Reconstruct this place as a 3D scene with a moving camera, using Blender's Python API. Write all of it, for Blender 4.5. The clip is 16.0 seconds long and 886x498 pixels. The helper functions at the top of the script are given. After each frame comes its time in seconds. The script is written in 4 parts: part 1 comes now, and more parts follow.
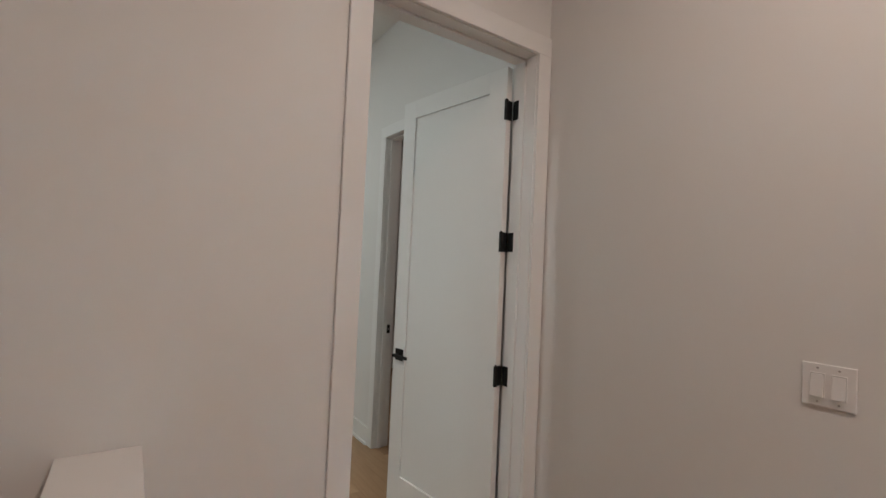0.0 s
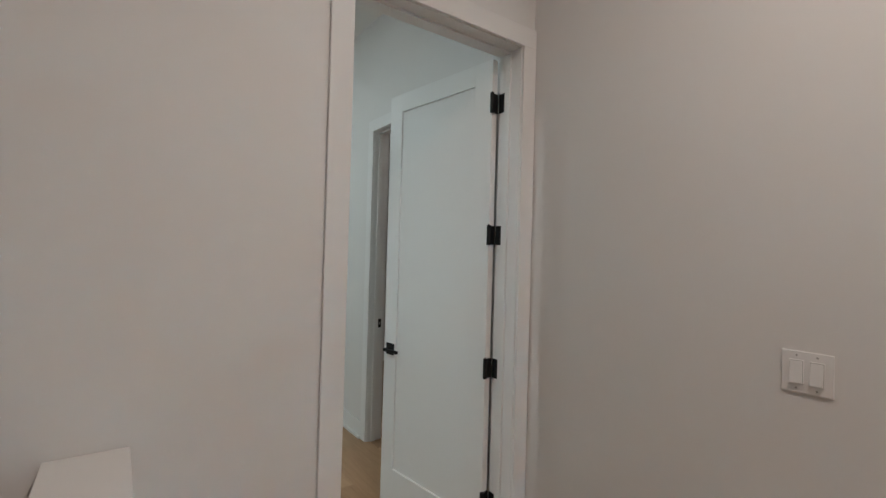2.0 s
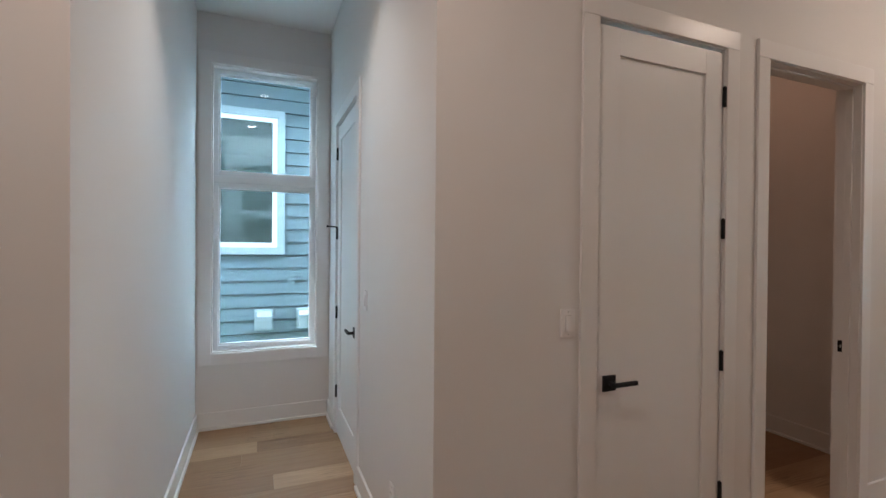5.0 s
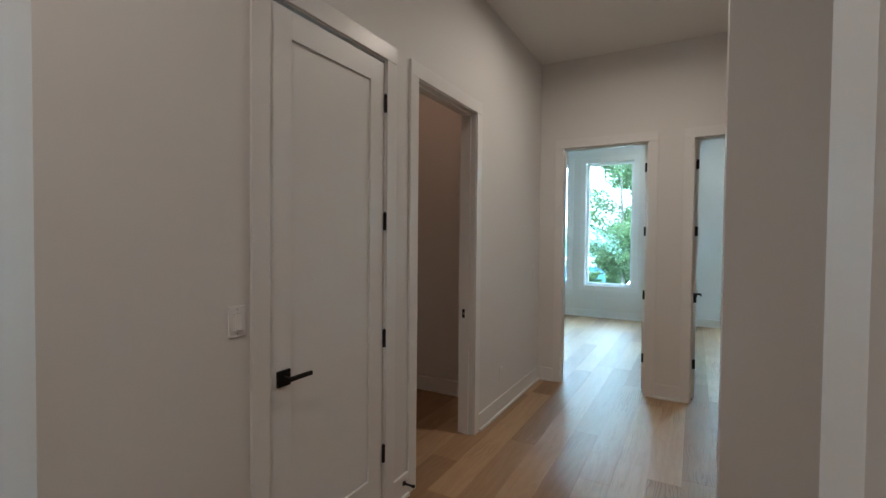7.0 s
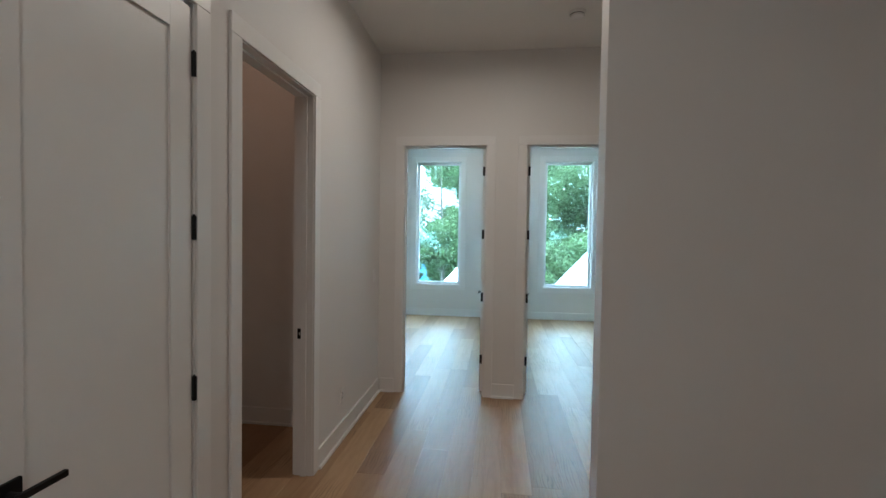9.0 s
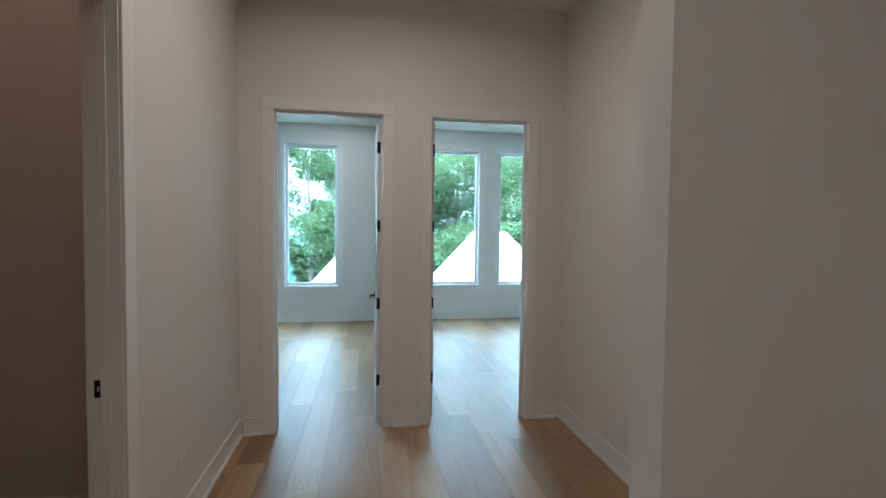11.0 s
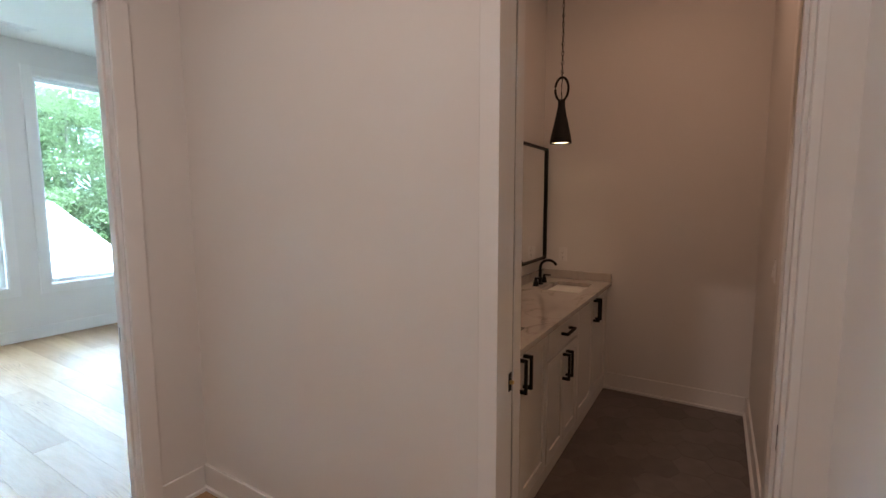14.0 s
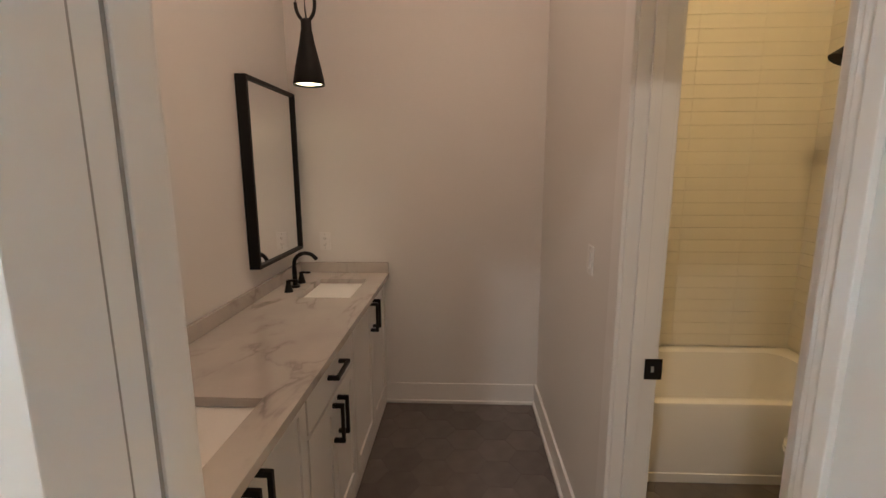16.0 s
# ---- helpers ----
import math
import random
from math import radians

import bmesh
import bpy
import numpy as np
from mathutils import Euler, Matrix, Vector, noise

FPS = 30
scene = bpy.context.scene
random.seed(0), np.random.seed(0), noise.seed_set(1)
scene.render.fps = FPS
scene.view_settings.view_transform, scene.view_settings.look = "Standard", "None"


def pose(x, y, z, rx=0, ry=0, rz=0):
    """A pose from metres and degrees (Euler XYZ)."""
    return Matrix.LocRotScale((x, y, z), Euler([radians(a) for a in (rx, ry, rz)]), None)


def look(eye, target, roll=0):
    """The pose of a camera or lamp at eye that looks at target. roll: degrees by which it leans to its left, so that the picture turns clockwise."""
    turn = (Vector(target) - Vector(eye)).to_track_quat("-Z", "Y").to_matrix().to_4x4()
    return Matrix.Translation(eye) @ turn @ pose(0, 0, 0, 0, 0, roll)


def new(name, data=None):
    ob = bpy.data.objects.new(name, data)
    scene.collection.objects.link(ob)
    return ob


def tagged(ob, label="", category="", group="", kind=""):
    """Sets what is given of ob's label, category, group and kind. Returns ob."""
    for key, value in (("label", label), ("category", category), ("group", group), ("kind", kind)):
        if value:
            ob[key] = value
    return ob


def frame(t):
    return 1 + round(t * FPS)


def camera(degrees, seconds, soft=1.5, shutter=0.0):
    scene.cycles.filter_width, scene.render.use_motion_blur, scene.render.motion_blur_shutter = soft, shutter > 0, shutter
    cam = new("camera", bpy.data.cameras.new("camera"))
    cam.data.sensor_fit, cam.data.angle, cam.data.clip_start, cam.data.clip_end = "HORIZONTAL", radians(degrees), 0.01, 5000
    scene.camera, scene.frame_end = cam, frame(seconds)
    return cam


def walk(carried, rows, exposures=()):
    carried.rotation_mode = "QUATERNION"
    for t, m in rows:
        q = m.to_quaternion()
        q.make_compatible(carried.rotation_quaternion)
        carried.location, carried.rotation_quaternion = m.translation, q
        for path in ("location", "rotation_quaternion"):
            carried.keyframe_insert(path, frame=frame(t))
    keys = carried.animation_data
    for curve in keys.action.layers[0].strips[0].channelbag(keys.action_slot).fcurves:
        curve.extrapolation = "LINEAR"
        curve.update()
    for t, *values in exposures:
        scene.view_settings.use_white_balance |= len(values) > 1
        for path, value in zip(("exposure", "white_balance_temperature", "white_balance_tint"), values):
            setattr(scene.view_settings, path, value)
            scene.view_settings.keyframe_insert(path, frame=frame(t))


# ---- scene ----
cam = camera(89.0, 16.0)
PATH = [
    (0, (0.302, 1.313, 1.491), (1.436, 2.959, 1.544), 2.6),
    (0.5, (0.275, 1.351, 1.482), (1.248, 3.098, 1.542), 2.6),
    (1, (0.28, 1.344, 1.495), (1.235, 3.1, 1.544), 2.4),
    (1.5, (0.313, 1.307, 1.508), (1.261, 3.068, 1.538), 1.9),
    (2, (0.315, 1.298, 1.503), (1.479, 2.925, 1.521), 1.6),
    (2.5, (0.345, 1.261, 1.49), (1.788, 2.645, 1.516), 1.4),
    (3, (0.355, 1.229, 1.49), (2.074, 2.251, 1.513), 1.2),
    (3.5, (0.359, 1.194, 1.492), (2.263, 1.805, 1.51), 0.9),
    (4, (0.347, 1.153, 1.499), (2.34, 1.317, 1.504), 0.8),
    (4.5, (0.352, 1.092, 1.509), (2.328, 0.788, 1.5), 0.7),
    (5, (0.363, 1.024, 1.503), (2.215, 0.269, 1.488), 0.5),
    (5.2, (0.37, 1.011, 1.507), (2.136, 0.074, 1.488), 0.6),
    (7.3, (0.413, 0.92, 1.507), (1.314, -0.865, 1.45), 0.5),
    (7.5, (0.439, 0.902, 1.51), (1.301, -0.902, 1.447), 0.5),
    (8, (0.533, 0.788, 1.54), (1.266, -1.071, 1.475), 0.6),
    (8.5, (0.581, 0.698, 1.6), (1.112, -1.229, 1.533), 0.8),
    (9, (0.679, 0.599, 1.58), (0.92, -1.386, 1.518), 0.9),
    (9.5, (0.783, 0.483, 1.568), (0.802, -1.516, 1.506), 0.8),
    (11.8, (0.955, -0.688, 1.542), (0.515, -2.637, 1.452), 1.2),
    (12, (0.962, -0.786, 1.546), (0.492, -2.728, 1.449), 1.4),
    (12.5, (0.932, -1.047, 1.524), (0.265, -2.929, 1.406), 0.9),
    (13, (0.876, -1.256, 1.531), (-0.16, -2.961, 1.393), 0.6),
    (13.5, (0.75, -1.392, 1.517), (-0.658, -2.803, 1.356), 0.4),
    (14, (0.616, -1.464, 1.558), (-1.081, -2.503, 1.35), -0.2),
    (14.5, (0.404, -1.581, 1.554), (-1.466, -2.242, 1.296), -0.2),
    (15, (0.182, -1.677, 1.539), (-1.755, -2.072, 1.237), -0.6),
    (15.5, (-0.119, -1.7, 1.578), (-2.075, -1.925, 1.226), -0.2),
    (16, (-0.38, -1.715, 1.565), (-2.347, -1.801, 1.212), -0.2),
]
walk(cam, [(t, look(eye, target, roll)) for t, eye, target, roll in PATH],
     exposures=[(0, 0.88, 6300, 6), (0.5, 0.87, 5900, 0), (1.5, 0.88, 5850, 0), (2.5, 0.98, 5800, 0), (3, 1.0, 5800, 0), (3.5, 0.98, 6350, 8), (4.2, 0.8, 6500, 10), (5, 0.64, 6350, 8),
                (7.3, 0.37, 5800, -2), (9.5, 0.35, 5600, -3), (12, 0.32, 5800, 6), (13, 0.36, 6150, 13), (13.5, 0.54, 6300, 13),
                (14, 0.85, 6300, 12), (14.5, 1.22, 5750, 4), (15.2, 1.45, 5400, -3), (16, 1.78, 5450, -4)])

# ---- world, sun ----
world = bpy.data.worlds.new("World")
scene.world = world
world.use_nodes = True
wn = world.node_tree
wn.nodes.clear()
w_sky = wn.nodes.new("ShaderNodeTexSky")
w_sky.sky_type = "NISHITA"
w_sky.sun_disc = False
w_sky.sun_elevation, w_sky.sun_rotation = radians(53), radians(0)
w_sky.air_density, w_sky.dust_density, w_sky.ozone_density = 1.0, 4.0, 1.0
w_mix = wn.nodes.new("ShaderNodeMixRGB")
w_mix.inputs[0].default_value = 0.75
w_mix.inputs[2].default_value = (138.0, 203.0, 252.0, 1)      # cloud cover
wn.links.new(w_sky.outputs[0], w_mix.inputs[1])
w_bg = wn.nodes.new("ShaderNodeBackground")
w_bg.inputs[1].default_value = 0.119
wn.links.new(w_mix.outputs[0], w_bg.inputs[0])
w_out = wn.nodes.new("ShaderNodeOutputWorld")
wn.links.new(w_bg.outputs[0], w_out.inputs[0])

sun = new("sun", bpy.data.lights.new("sun", "SUN"))
sun.data.energy, sun.data.angle, sun.data.color = 4.5, radians(25), (1.0, 0.97, 0.92)
sun.matrix_world = look((0, 0, 20), (0.5, -15, 0))

CEIL = 3.355
WARM = (1.0, 0.77, 0.66)
SOFT = (1.0, 0.77, 0.64)
PALE = (1.0, 0.92, 0.87)
# downlights: place, power, colour, beam; several are unseen and added as fill
DOWNLIGHTS = [
    (2.66, 0.97, 3.4, (1.0, 0.93, 0.90), 85), (1.02, 1.14, 12.3, WARM, 165), (1.0, -0.75, 0.9, SOFT, 180), (0.80, -2.38, 12.0, SOFT, 170),
    # the bedroom pair at y -5.10 is added fill
    (1.40, -7.29, 4.6, PALE, 180), (-0.29, -7.25, 4.6, PALE, 180), (1.40, -5.10, 4.6, PALE, 180), (-0.9, -5.10, 4.6, PALE, 180),
    # first two are added for the first room's daylight, third for the room beyond
    (-0.9, 3.35, 11.5, (0.95, 1.0, 0.98), 180), (0.4, 6.0, 10.0, (0.95, 1.0, 0.98), 180), (2.7, 4.4, 3.0, WARM, 180), (-1.9, -1.75, 3.9, (1.0, 0.57, 0.36), 180), (-2.0, -0.35, 4.8, (1.0, 0.57, 0.23), 180),
    (2.6, -2.1, 1.5, (1.0, 0.50, 0.32), 180),
]
for lx, ly, power, colour, beam in DOWNLIGHTS:
    lamp = new("downlight_lamp", bpy.data.lights.new("downlight_lamp", "AREA"))
    lamp.data.shape, lamp.data.size, lamp.data.energy, lamp.data.color = "DISK", 0.11, power, colour
    lamp.data.spread = radians(beam)
    lamp.location = (lx, ly, CEIL - 0.012)


# ---- materials ----
def material(name, colour, rough=0.5, metal=0.0, spot=0.0, scale=6.0, bump=0.0, bump_scale=200.0, stretch=(1, 1, 1), coat=0.0, spec=0.5):
    """Paint-like surface: base colour, large soft variation, fine relief."""
    m = bpy.data.materials.new(name)
    m.use_nodes = True
    nt = m.node_tree
    b = nt.nodes["Principled BSDF"]
    b.inputs["Roughness"].default_value, b.inputs["Metallic"].default_value = rough, metal
    b.inputs["Specular IOR Level"].default_value = spec
    b.inputs["Coat Weight"].default_value = coat
    b.inputs["Base Color"].default_value = (*colour, 1)
    co = nt.nodes.new("ShaderNodeTexCoord")
    mp = nt.nodes.new("ShaderNodeMapping")
    mp.inputs["Scale"].default_value = stretch
    nt.links.new(co.outputs["Object"], mp.inputs[0])
    if spot:
        n = nt.nodes.new("ShaderNodeTexNoise")
        n.inputs["Scale"].default_value, n.inputs["Detail"].default_value = scale, 6
        nt.links.new(mp.outputs[0], n.inputs["Vector"])
        mx = nt.nodes.new("ShaderNodeMixRGB")
        mx.inputs[1].default_value = (*[c * (1 - spot) for c in colour], 1)
        mx.inputs[2].default_value = (*[min(1, c * (1 + spot)) for c in colour], 1)
        nt.links.new(n.outputs[0], mx.inputs[0])
        nt.links.new(mx.outputs[0], b.inputs["Base Color"])
        mr = nt.nodes.new("ShaderNodeMapRange")
        mr.inputs[3].default_value, mr.inputs[4].default_value = rough * 0.85, min(1, rough * 1.15)
        nt.links.new(n.outputs[0], mr.inputs[0])
        nt.links.new(mr.outputs[0], b.inputs["Roughness"])
    if bump:
        n2 = nt.nodes.new("ShaderNodeTexNoise")
        n2.inputs["Scale"].default_value, n2.inputs["Detail"].default_value = bump_scale, 4
        nt.links.new(mp.outputs[0], n2.inputs["Vector"])
        bp = nt.nodes.new("ShaderNodeBump")
        bp.inputs["Strength"].default_value, bp.inputs["Distance"].default_value = bump, 0.002
        nt.links.new(n2.outputs[0], bp.inputs["Height"])
        nt.links.new(bp.outputs[0], b.inputs["Normal"])
    return m


def oak_material():
    """Oak boards: each board its own tone, long grain along y, cathedral figure, a few knots."""
    m = bpy.data.materials.new("oak_boards")
    m.use_nodes = True
    nt, N, L = m.node_tree, m.node_tree.nodes.new, m.node_tree.links.new
    b = nt.nodes["Principled BSDF"]
    info, co = N("ShaderNodeObjectInfo"), N("ShaderNodeTexCoord")
    shift = N("ShaderNodeVectorMath")
    shift.operation = "MULTIPLY_ADD"
    comb = N("ShaderNodeCombineXYZ")
    for i in range(3):
        L(info.outputs["Random"], comb.inputs[i])
    shift.inputs[1].default_value = (37, 53, 11)
    L(comb.outputs[0], shift.inputs[0])
    geo = N("ShaderNodeNewGeometry")
    L(geo.outputs["Position"], shift.inputs[2])
    mp = N("ShaderNodeMapping")
    mp.inputs["Scale"].default_value = (1, 0.09, 1)
    L(shift.outputs[0], mp.inputs[0])
    wave = N("ShaderNodeTexNoise")
    wave.inputs["Scale"].default_value, wave.inputs["Detail"].default_value = 13, 4
    wave.inputs["Distortion"].default_value, wave.inputs["Roughness"].default_value = 2.2, 0.6
    L(mp.outputs[0], wave.inputs["Vector"])
    fine = N("ShaderNodeTexNoise")
    fine.inputs["Scale"].default_value, fine.inputs["Detail"].default_value = 160, 5
    L(mp.outputs[0], fine.inputs["Vector"])
    tone = N("ShaderNodeValToRGB")
    tone.color_ramp.elements[0].color = (0.275, 0.165, 0.09, 1)
    tone.color_ramp.elements[1].color = (0.45, 0.30, 0.178, 1)
    e = tone.color_ramp.elements.new(0.5)
    e.color = (0.365, 0.232, 0.131, 1)
    L(info.outputs["Random"], tone.inputs[0])
    grain = N("ShaderNodeValToRGB")
    grain.color_ramp.elements[0].color, grain.color_ramp.elements[0].position = (0.62, 0.55, 0.48, 1), 0.36
    grain.color_ramp.elements[1].color, grain.color_ramp.elements[1].position = (1, 1, 1, 1), 0.58
    L(wave.outputs[0], grain.inputs[0])
    mul = N("ShaderNodeMixRGB")
    mul.blend_type = "MULTIPLY"
    mul.inputs[0].default_value = 0.28
    L(tone.outputs[0], mul.inputs[1])
    L(grain.outputs[0], mul.inputs[2])
    fr = N("ShaderNodeMapRange")
    fr.inputs[1].default_value, fr.inputs[2].default_value = 0.3, 0.7
    fr.inputs[3].default_value, fr.inputs[4].default_value = 0.94, 1.04
    L(fine.outputs[0], fr.inputs[0])
    mul2 = N("ShaderNodeMixRGB")
    mul2.blend_type = "MULTIPLY"
    mul2.inputs[0].default_value = 1
    L(mul.outputs[0], mul2.inputs[1])
    L(fr.outputs[0], mul2.inputs[2])
    knot = N("ShaderNodeTexVoronoi")
    knot.inputs["Scale"].default_value = 1.3
    kmap = N("ShaderNodeMapping")
    kmap.inputs["Scale"].default_value = (1, 0.6, 1)
    L(shift.outputs[0], kmap.inputs[0])
    L(kmap.outputs[0], knot.inputs["Vector"])
    kr = N("ShaderNodeMapRange")
    kr.inputs[1].default_value, kr.inputs[2].default_value = 0.012, 0.035
    kr.inputs[3].default_value, kr.inputs[4].default_value = 0.30, 1.0
    L(knot.outputs["Distance"], kr.inputs[0])
    mul3 = N("ShaderNodeMixRGB")
    mul3.blend_type = "MULTIPLY"
    mul3.inputs[0].default_value = 1
    L(mul2.outputs[0], mul3.inputs[1])
    L(kr.outputs[0], mul3.inputs[2])
    rings = N("ShaderNodeTexWave")
    rings.inputs["Scale"].default_value, rings.inputs["Distortion"].default_value = 15, 11
    rings.inputs["Detail"].default_value, rings.inputs["Detail Scale"].default_value = 2, 1.4
    ring_map = N("ShaderNodeMapping")
    ring_map.inputs["Scale"].default_value = (1, 0.14, 1)
    L(shift.outputs[0], ring_map.inputs[0])
    L(ring_map.outputs[0], rings.inputs["Vector"])
    ring_tone = N("ShaderNodeMapRange")
    ring_tone.inputs[1].default_value, ring_tone.inputs[2].default_value = 0.70, 0.98
    ring_tone.inputs[3].default_value, ring_tone.inputs[4].default_value = 1.0, 0.70
    L(rings.outputs["Fac"], ring_tone.inputs[0])
    mul4 = N("ShaderNodeMixRGB")
    mul4.blend_type = "MULTIPLY"
    patch = N("ShaderNodeTexNoise")
    patch.inputs["Scale"].default_value, patch.inputs["Detail"].default_value = 1.6, 1
    L(shift.outputs[0], patch.inputs["Vector"])
    patch_range = N("ShaderNodeMapRange")
    patch_range.inputs[1].default_value, patch_range.inputs[2].default_value = 0.55, 0.66
    L(patch.outputs[0], patch_range.inputs[0])
    L(patch_range.outputs[0], mul4.inputs[0])
    L(mul3.outputs[0], mul4.inputs[1])
    L(ring_tone.outputs[0], mul4.inputs[2])
    L(mul4.outputs[0], b.inputs["Base Color"])
    b.inputs["Roughness"].default_value = 0.36
    rr = N("ShaderNodeMapRange")
    rr.inputs[3].default_value, rr.inputs[4].default_value = 0.48, 0.40
    L(wave.outputs[0], rr.inputs[0])
    L(rr.outputs[0], b.inputs["Roughness"])
    b.inputs["Specular IOR Level"].default_value = 0.3
    bp = N("ShaderNodeBump")
    bp.inputs["Strength"].default_value, bp.inputs["Distance"].default_value = 0.06, 0.001
    L(ring_tone.outputs[0], bp.inputs["Height"])
    L(bp.outputs[0], b.inputs["Normal"])
    return m


def marble_material():
    """Polished pale marble: soft grey clouds and a few broken veins."""
    m = material("marble", (0.49, 0.455, 0.425), 0.09, spot=0.22, scale=3.6)
    nt, N, L = m.node_tree, m.node_tree.nodes.new, m.node_tree.links.new
    b = nt.nodes["Principled BSDF"]
    src = b.inputs["Base Color"].links[0].from_socket
    co, vein, clouds = N("ShaderNodeTexCoord"), N("ShaderNodeTexNoise"), N("ShaderNodeTexNoise")
    turn = N("ShaderNodeMapping")
    turn.inputs["Rotation"].default_value, turn.inputs["Scale"].default_value = (0, 0, 0.7), (1, 2.0, 1)
    L(co.outputs["Object"], turn.inputs[0])
    vein.inputs["Scale"].default_value, vein.inputs["Detail"].default_value, vein.inputs["Distortion"].default_value = 2.1, 7, 0.7
    clouds.inputs["Scale"].default_value, clouds.inputs["Detail"].default_value = 3.2, 5
    L(turn.outputs[0], vein.inputs["Vector"])
    L(co.outputs["Object"], clouds.inputs["Vector"])
    r = N("ShaderNodeValToRGB")
    r.color_ramp.elements[0].color, r.color_ramp.elements[0].position = (1, 1, 1, 1), 0.44
    r.color_ramp.elements[1].color, r.color_ramp.elements[1].position = (1, 1, 1, 1), 0.55
    for p, c in ((0.475, 0.84), (0.497, 0.48), (0.515, 0.86)):
        r.color_ramp.elements.new(p).color = (c, c * 0.985, c * 0.965, 1)
    L(vein.outputs[0], r.inputs[0])
    where = N("ShaderNodeMapRange")
    where.inputs[1].default_value, where.inputs[2].default_value = 0.44, 0.60
    L(clouds.outputs[0], where.inputs[0])
    mul = N("ShaderNodeMixRGB")
    mul.blend_type = "MULTIPLY"
    L(where.outputs[0], mul.inputs[0])
    L(src, mul.inputs[1])
    L(r.outputs[0], mul.inputs[2])
    L(mul.outputs[0], b.inputs["Base Color"])
    b.inputs["Roughness"].default_value = 0.09
    return m


def tile_material(name, colour, rough, vary, spot):
    """Tiles whose tone differs from piece to piece."""
    m = material(name, colour, rough, spot=spot, scale=9, bump=0.05, bump_scale=60)
    nt, N, L = m.node_tree, m.node_tree.nodes.new, m.node_tree.links.new
    b = nt.nodes["Principled BSDF"]
    src = b.inputs["Base Color"].links[0].from_socket
    info, mr, mul = N("ShaderNodeObjectInfo"), N("ShaderNodeMapRange"), N("ShaderNodeMixRGB")
    mr.inputs[3].default_value, mr.inputs[4].default_value = 1 - vary, 1 + vary
    L(info.outputs["Random"], mr.inputs[0])
    mul.blend_type = "MULTIPLY"
    mul.inputs[0].default_value = 1
    L(src, mul.inputs[1])
    L(mr.outputs[0], mul.inputs[2])
    L(mul.outputs[0], b.inputs["Base Color"])
    return m


def leaf_material():
    m = material("leaves", (0.090, 0.134, 0.056), 0.7, spot=0.3, scale=0.6)
    nt, N, L = m.node_tree, m.node_tree.nodes.new, m.node_tree.links.new
    b = nt.nodes["Principled BSDF"]
    src = b.inputs["Base Color"].links[0].from_socket
    geo, mr, mul = N("ShaderNodeNewGeometry"), N("ShaderNodeMapRange"), N("ShaderNodeMixRGB")
    mr.inputs[3].default_value, mr.inputs[4].default_value = 0.65, 1.35
    L(geo.outputs["Random Per Island"], mr.inputs[0])
    mul.blend_type = "MULTIPLY"
    mul.inputs[0].default_value = 1
    L(src, mul.inputs[1])
    L(mr.outputs[0], mul.inputs[2])
    L(mul.outputs[0], b.inputs["Base Color"])
    tr, add = N("ShaderNodeBsdfTranslucent"), N("ShaderNodeMixShader")
    L(mul.outputs[0], tr.inputs[0])
    add.inputs[0].default_value = 0.6
    L(b.outputs[0], add.inputs[1])
    L(tr.outputs[0], add.inputs[2])
    L(add.outputs[0], nt.nodes["Material Output"].inputs[0])
    return m


def glow_material(name, colour, strength):
    m = bpy.data.materials.new(name)
    m.use_nodes = True
    b = m.node_tree.nodes["Principled BSDF"]
    b.inputs["Emission Color"].default_value, b.inputs["Emission Strength"].default_value = (*colour, 1), strength
    return m


def glass_material(name, tint=(1, 1, 1)):
    m = bpy.data.materials.new(name)
    m.use_nodes = True
    b = m.node_tree.nodes["Principled BSDF"]
    b.inputs["Base Color"].default_value = (*tint, 1)
    b.inputs["Transmission Weight"].default_value, b.inputs["Roughness"].default_value, b.inputs["IOR"].default_value = 1, 0, 1.45
    return m


WALL = material("wall_paint", (0.72, 0.705, 0.69), 0.62, spot=0.015, scale=1.5, bump=0.06, bump_scale=350)
CEILING = material("ceiling_paint", (0.78, 0.77, 0.75), 0.8, spot=0.015, scale=1.2, bump=0.06, bump_scale=300)
TRIM = material("trim_paint", (0.755, 0.745, 0.735), 0.32, spot=0.015, scale=4, bump=0.03, bump_scale=120)
DOOR = material("door_paint", (0.77, 0.765, 0.755), 0.36, spot=0.015, scale=3, bump=0.04, bump_scale=160)
VINYL = material("window_vinyl", (0.80, 0.82, 0.84), 0.35, spot=0.01)
PLASTIC = material("switch_plastic", (0.77, 0.76, 0.755), 0.32)
# grey for the painted shade round switch rockers; also screws and strike holes
GAP = material("shadow_gap", (0.36, 0.35, 0.34), 0.8)
DARK_PLASTIC = material("dark_slots", (0.03, 0.03, 0.03), 0.5)
BLACK = material("black_metal", (0.007, 0.007, 0.0075), 0.5, spot=0.2, scale=30, spec=0.25)
BRASS = material("brass", (0.70, 0.50, 0.22), 0.3, metal=1.0)
CHROME = material("chrome", (0.75, 0.75, 0.76), 0.12, metal=1.0)
OAK = oak_material()
MARBLE = marble_material()
HEX = tile_material("slate_tile", (0.128, 0.110, 0.104), 0.45, 0.17, 0.40)
GROUT = material("grout", (0.118, 0.104, 0.098), 0.9, spot=0.15, scale=40)
WALL_TILE = tile_material("wall_tile", (0.74, 0.70, 0.60), 0.24, 0.015, 0.04)
TILE_GROUT = material("tile_grout", (0.725, 0.685, 0.59), 0.9, spot=0.1, scale=40)
ENAMEL = material("white_enamel", (0.82, 0.80, 0.76), 0.12, coat=0.3)
CABINET = material("cabinet_paint", (0.76, 0.74, 0.71), 0.35, spot=0.02, scale=3)
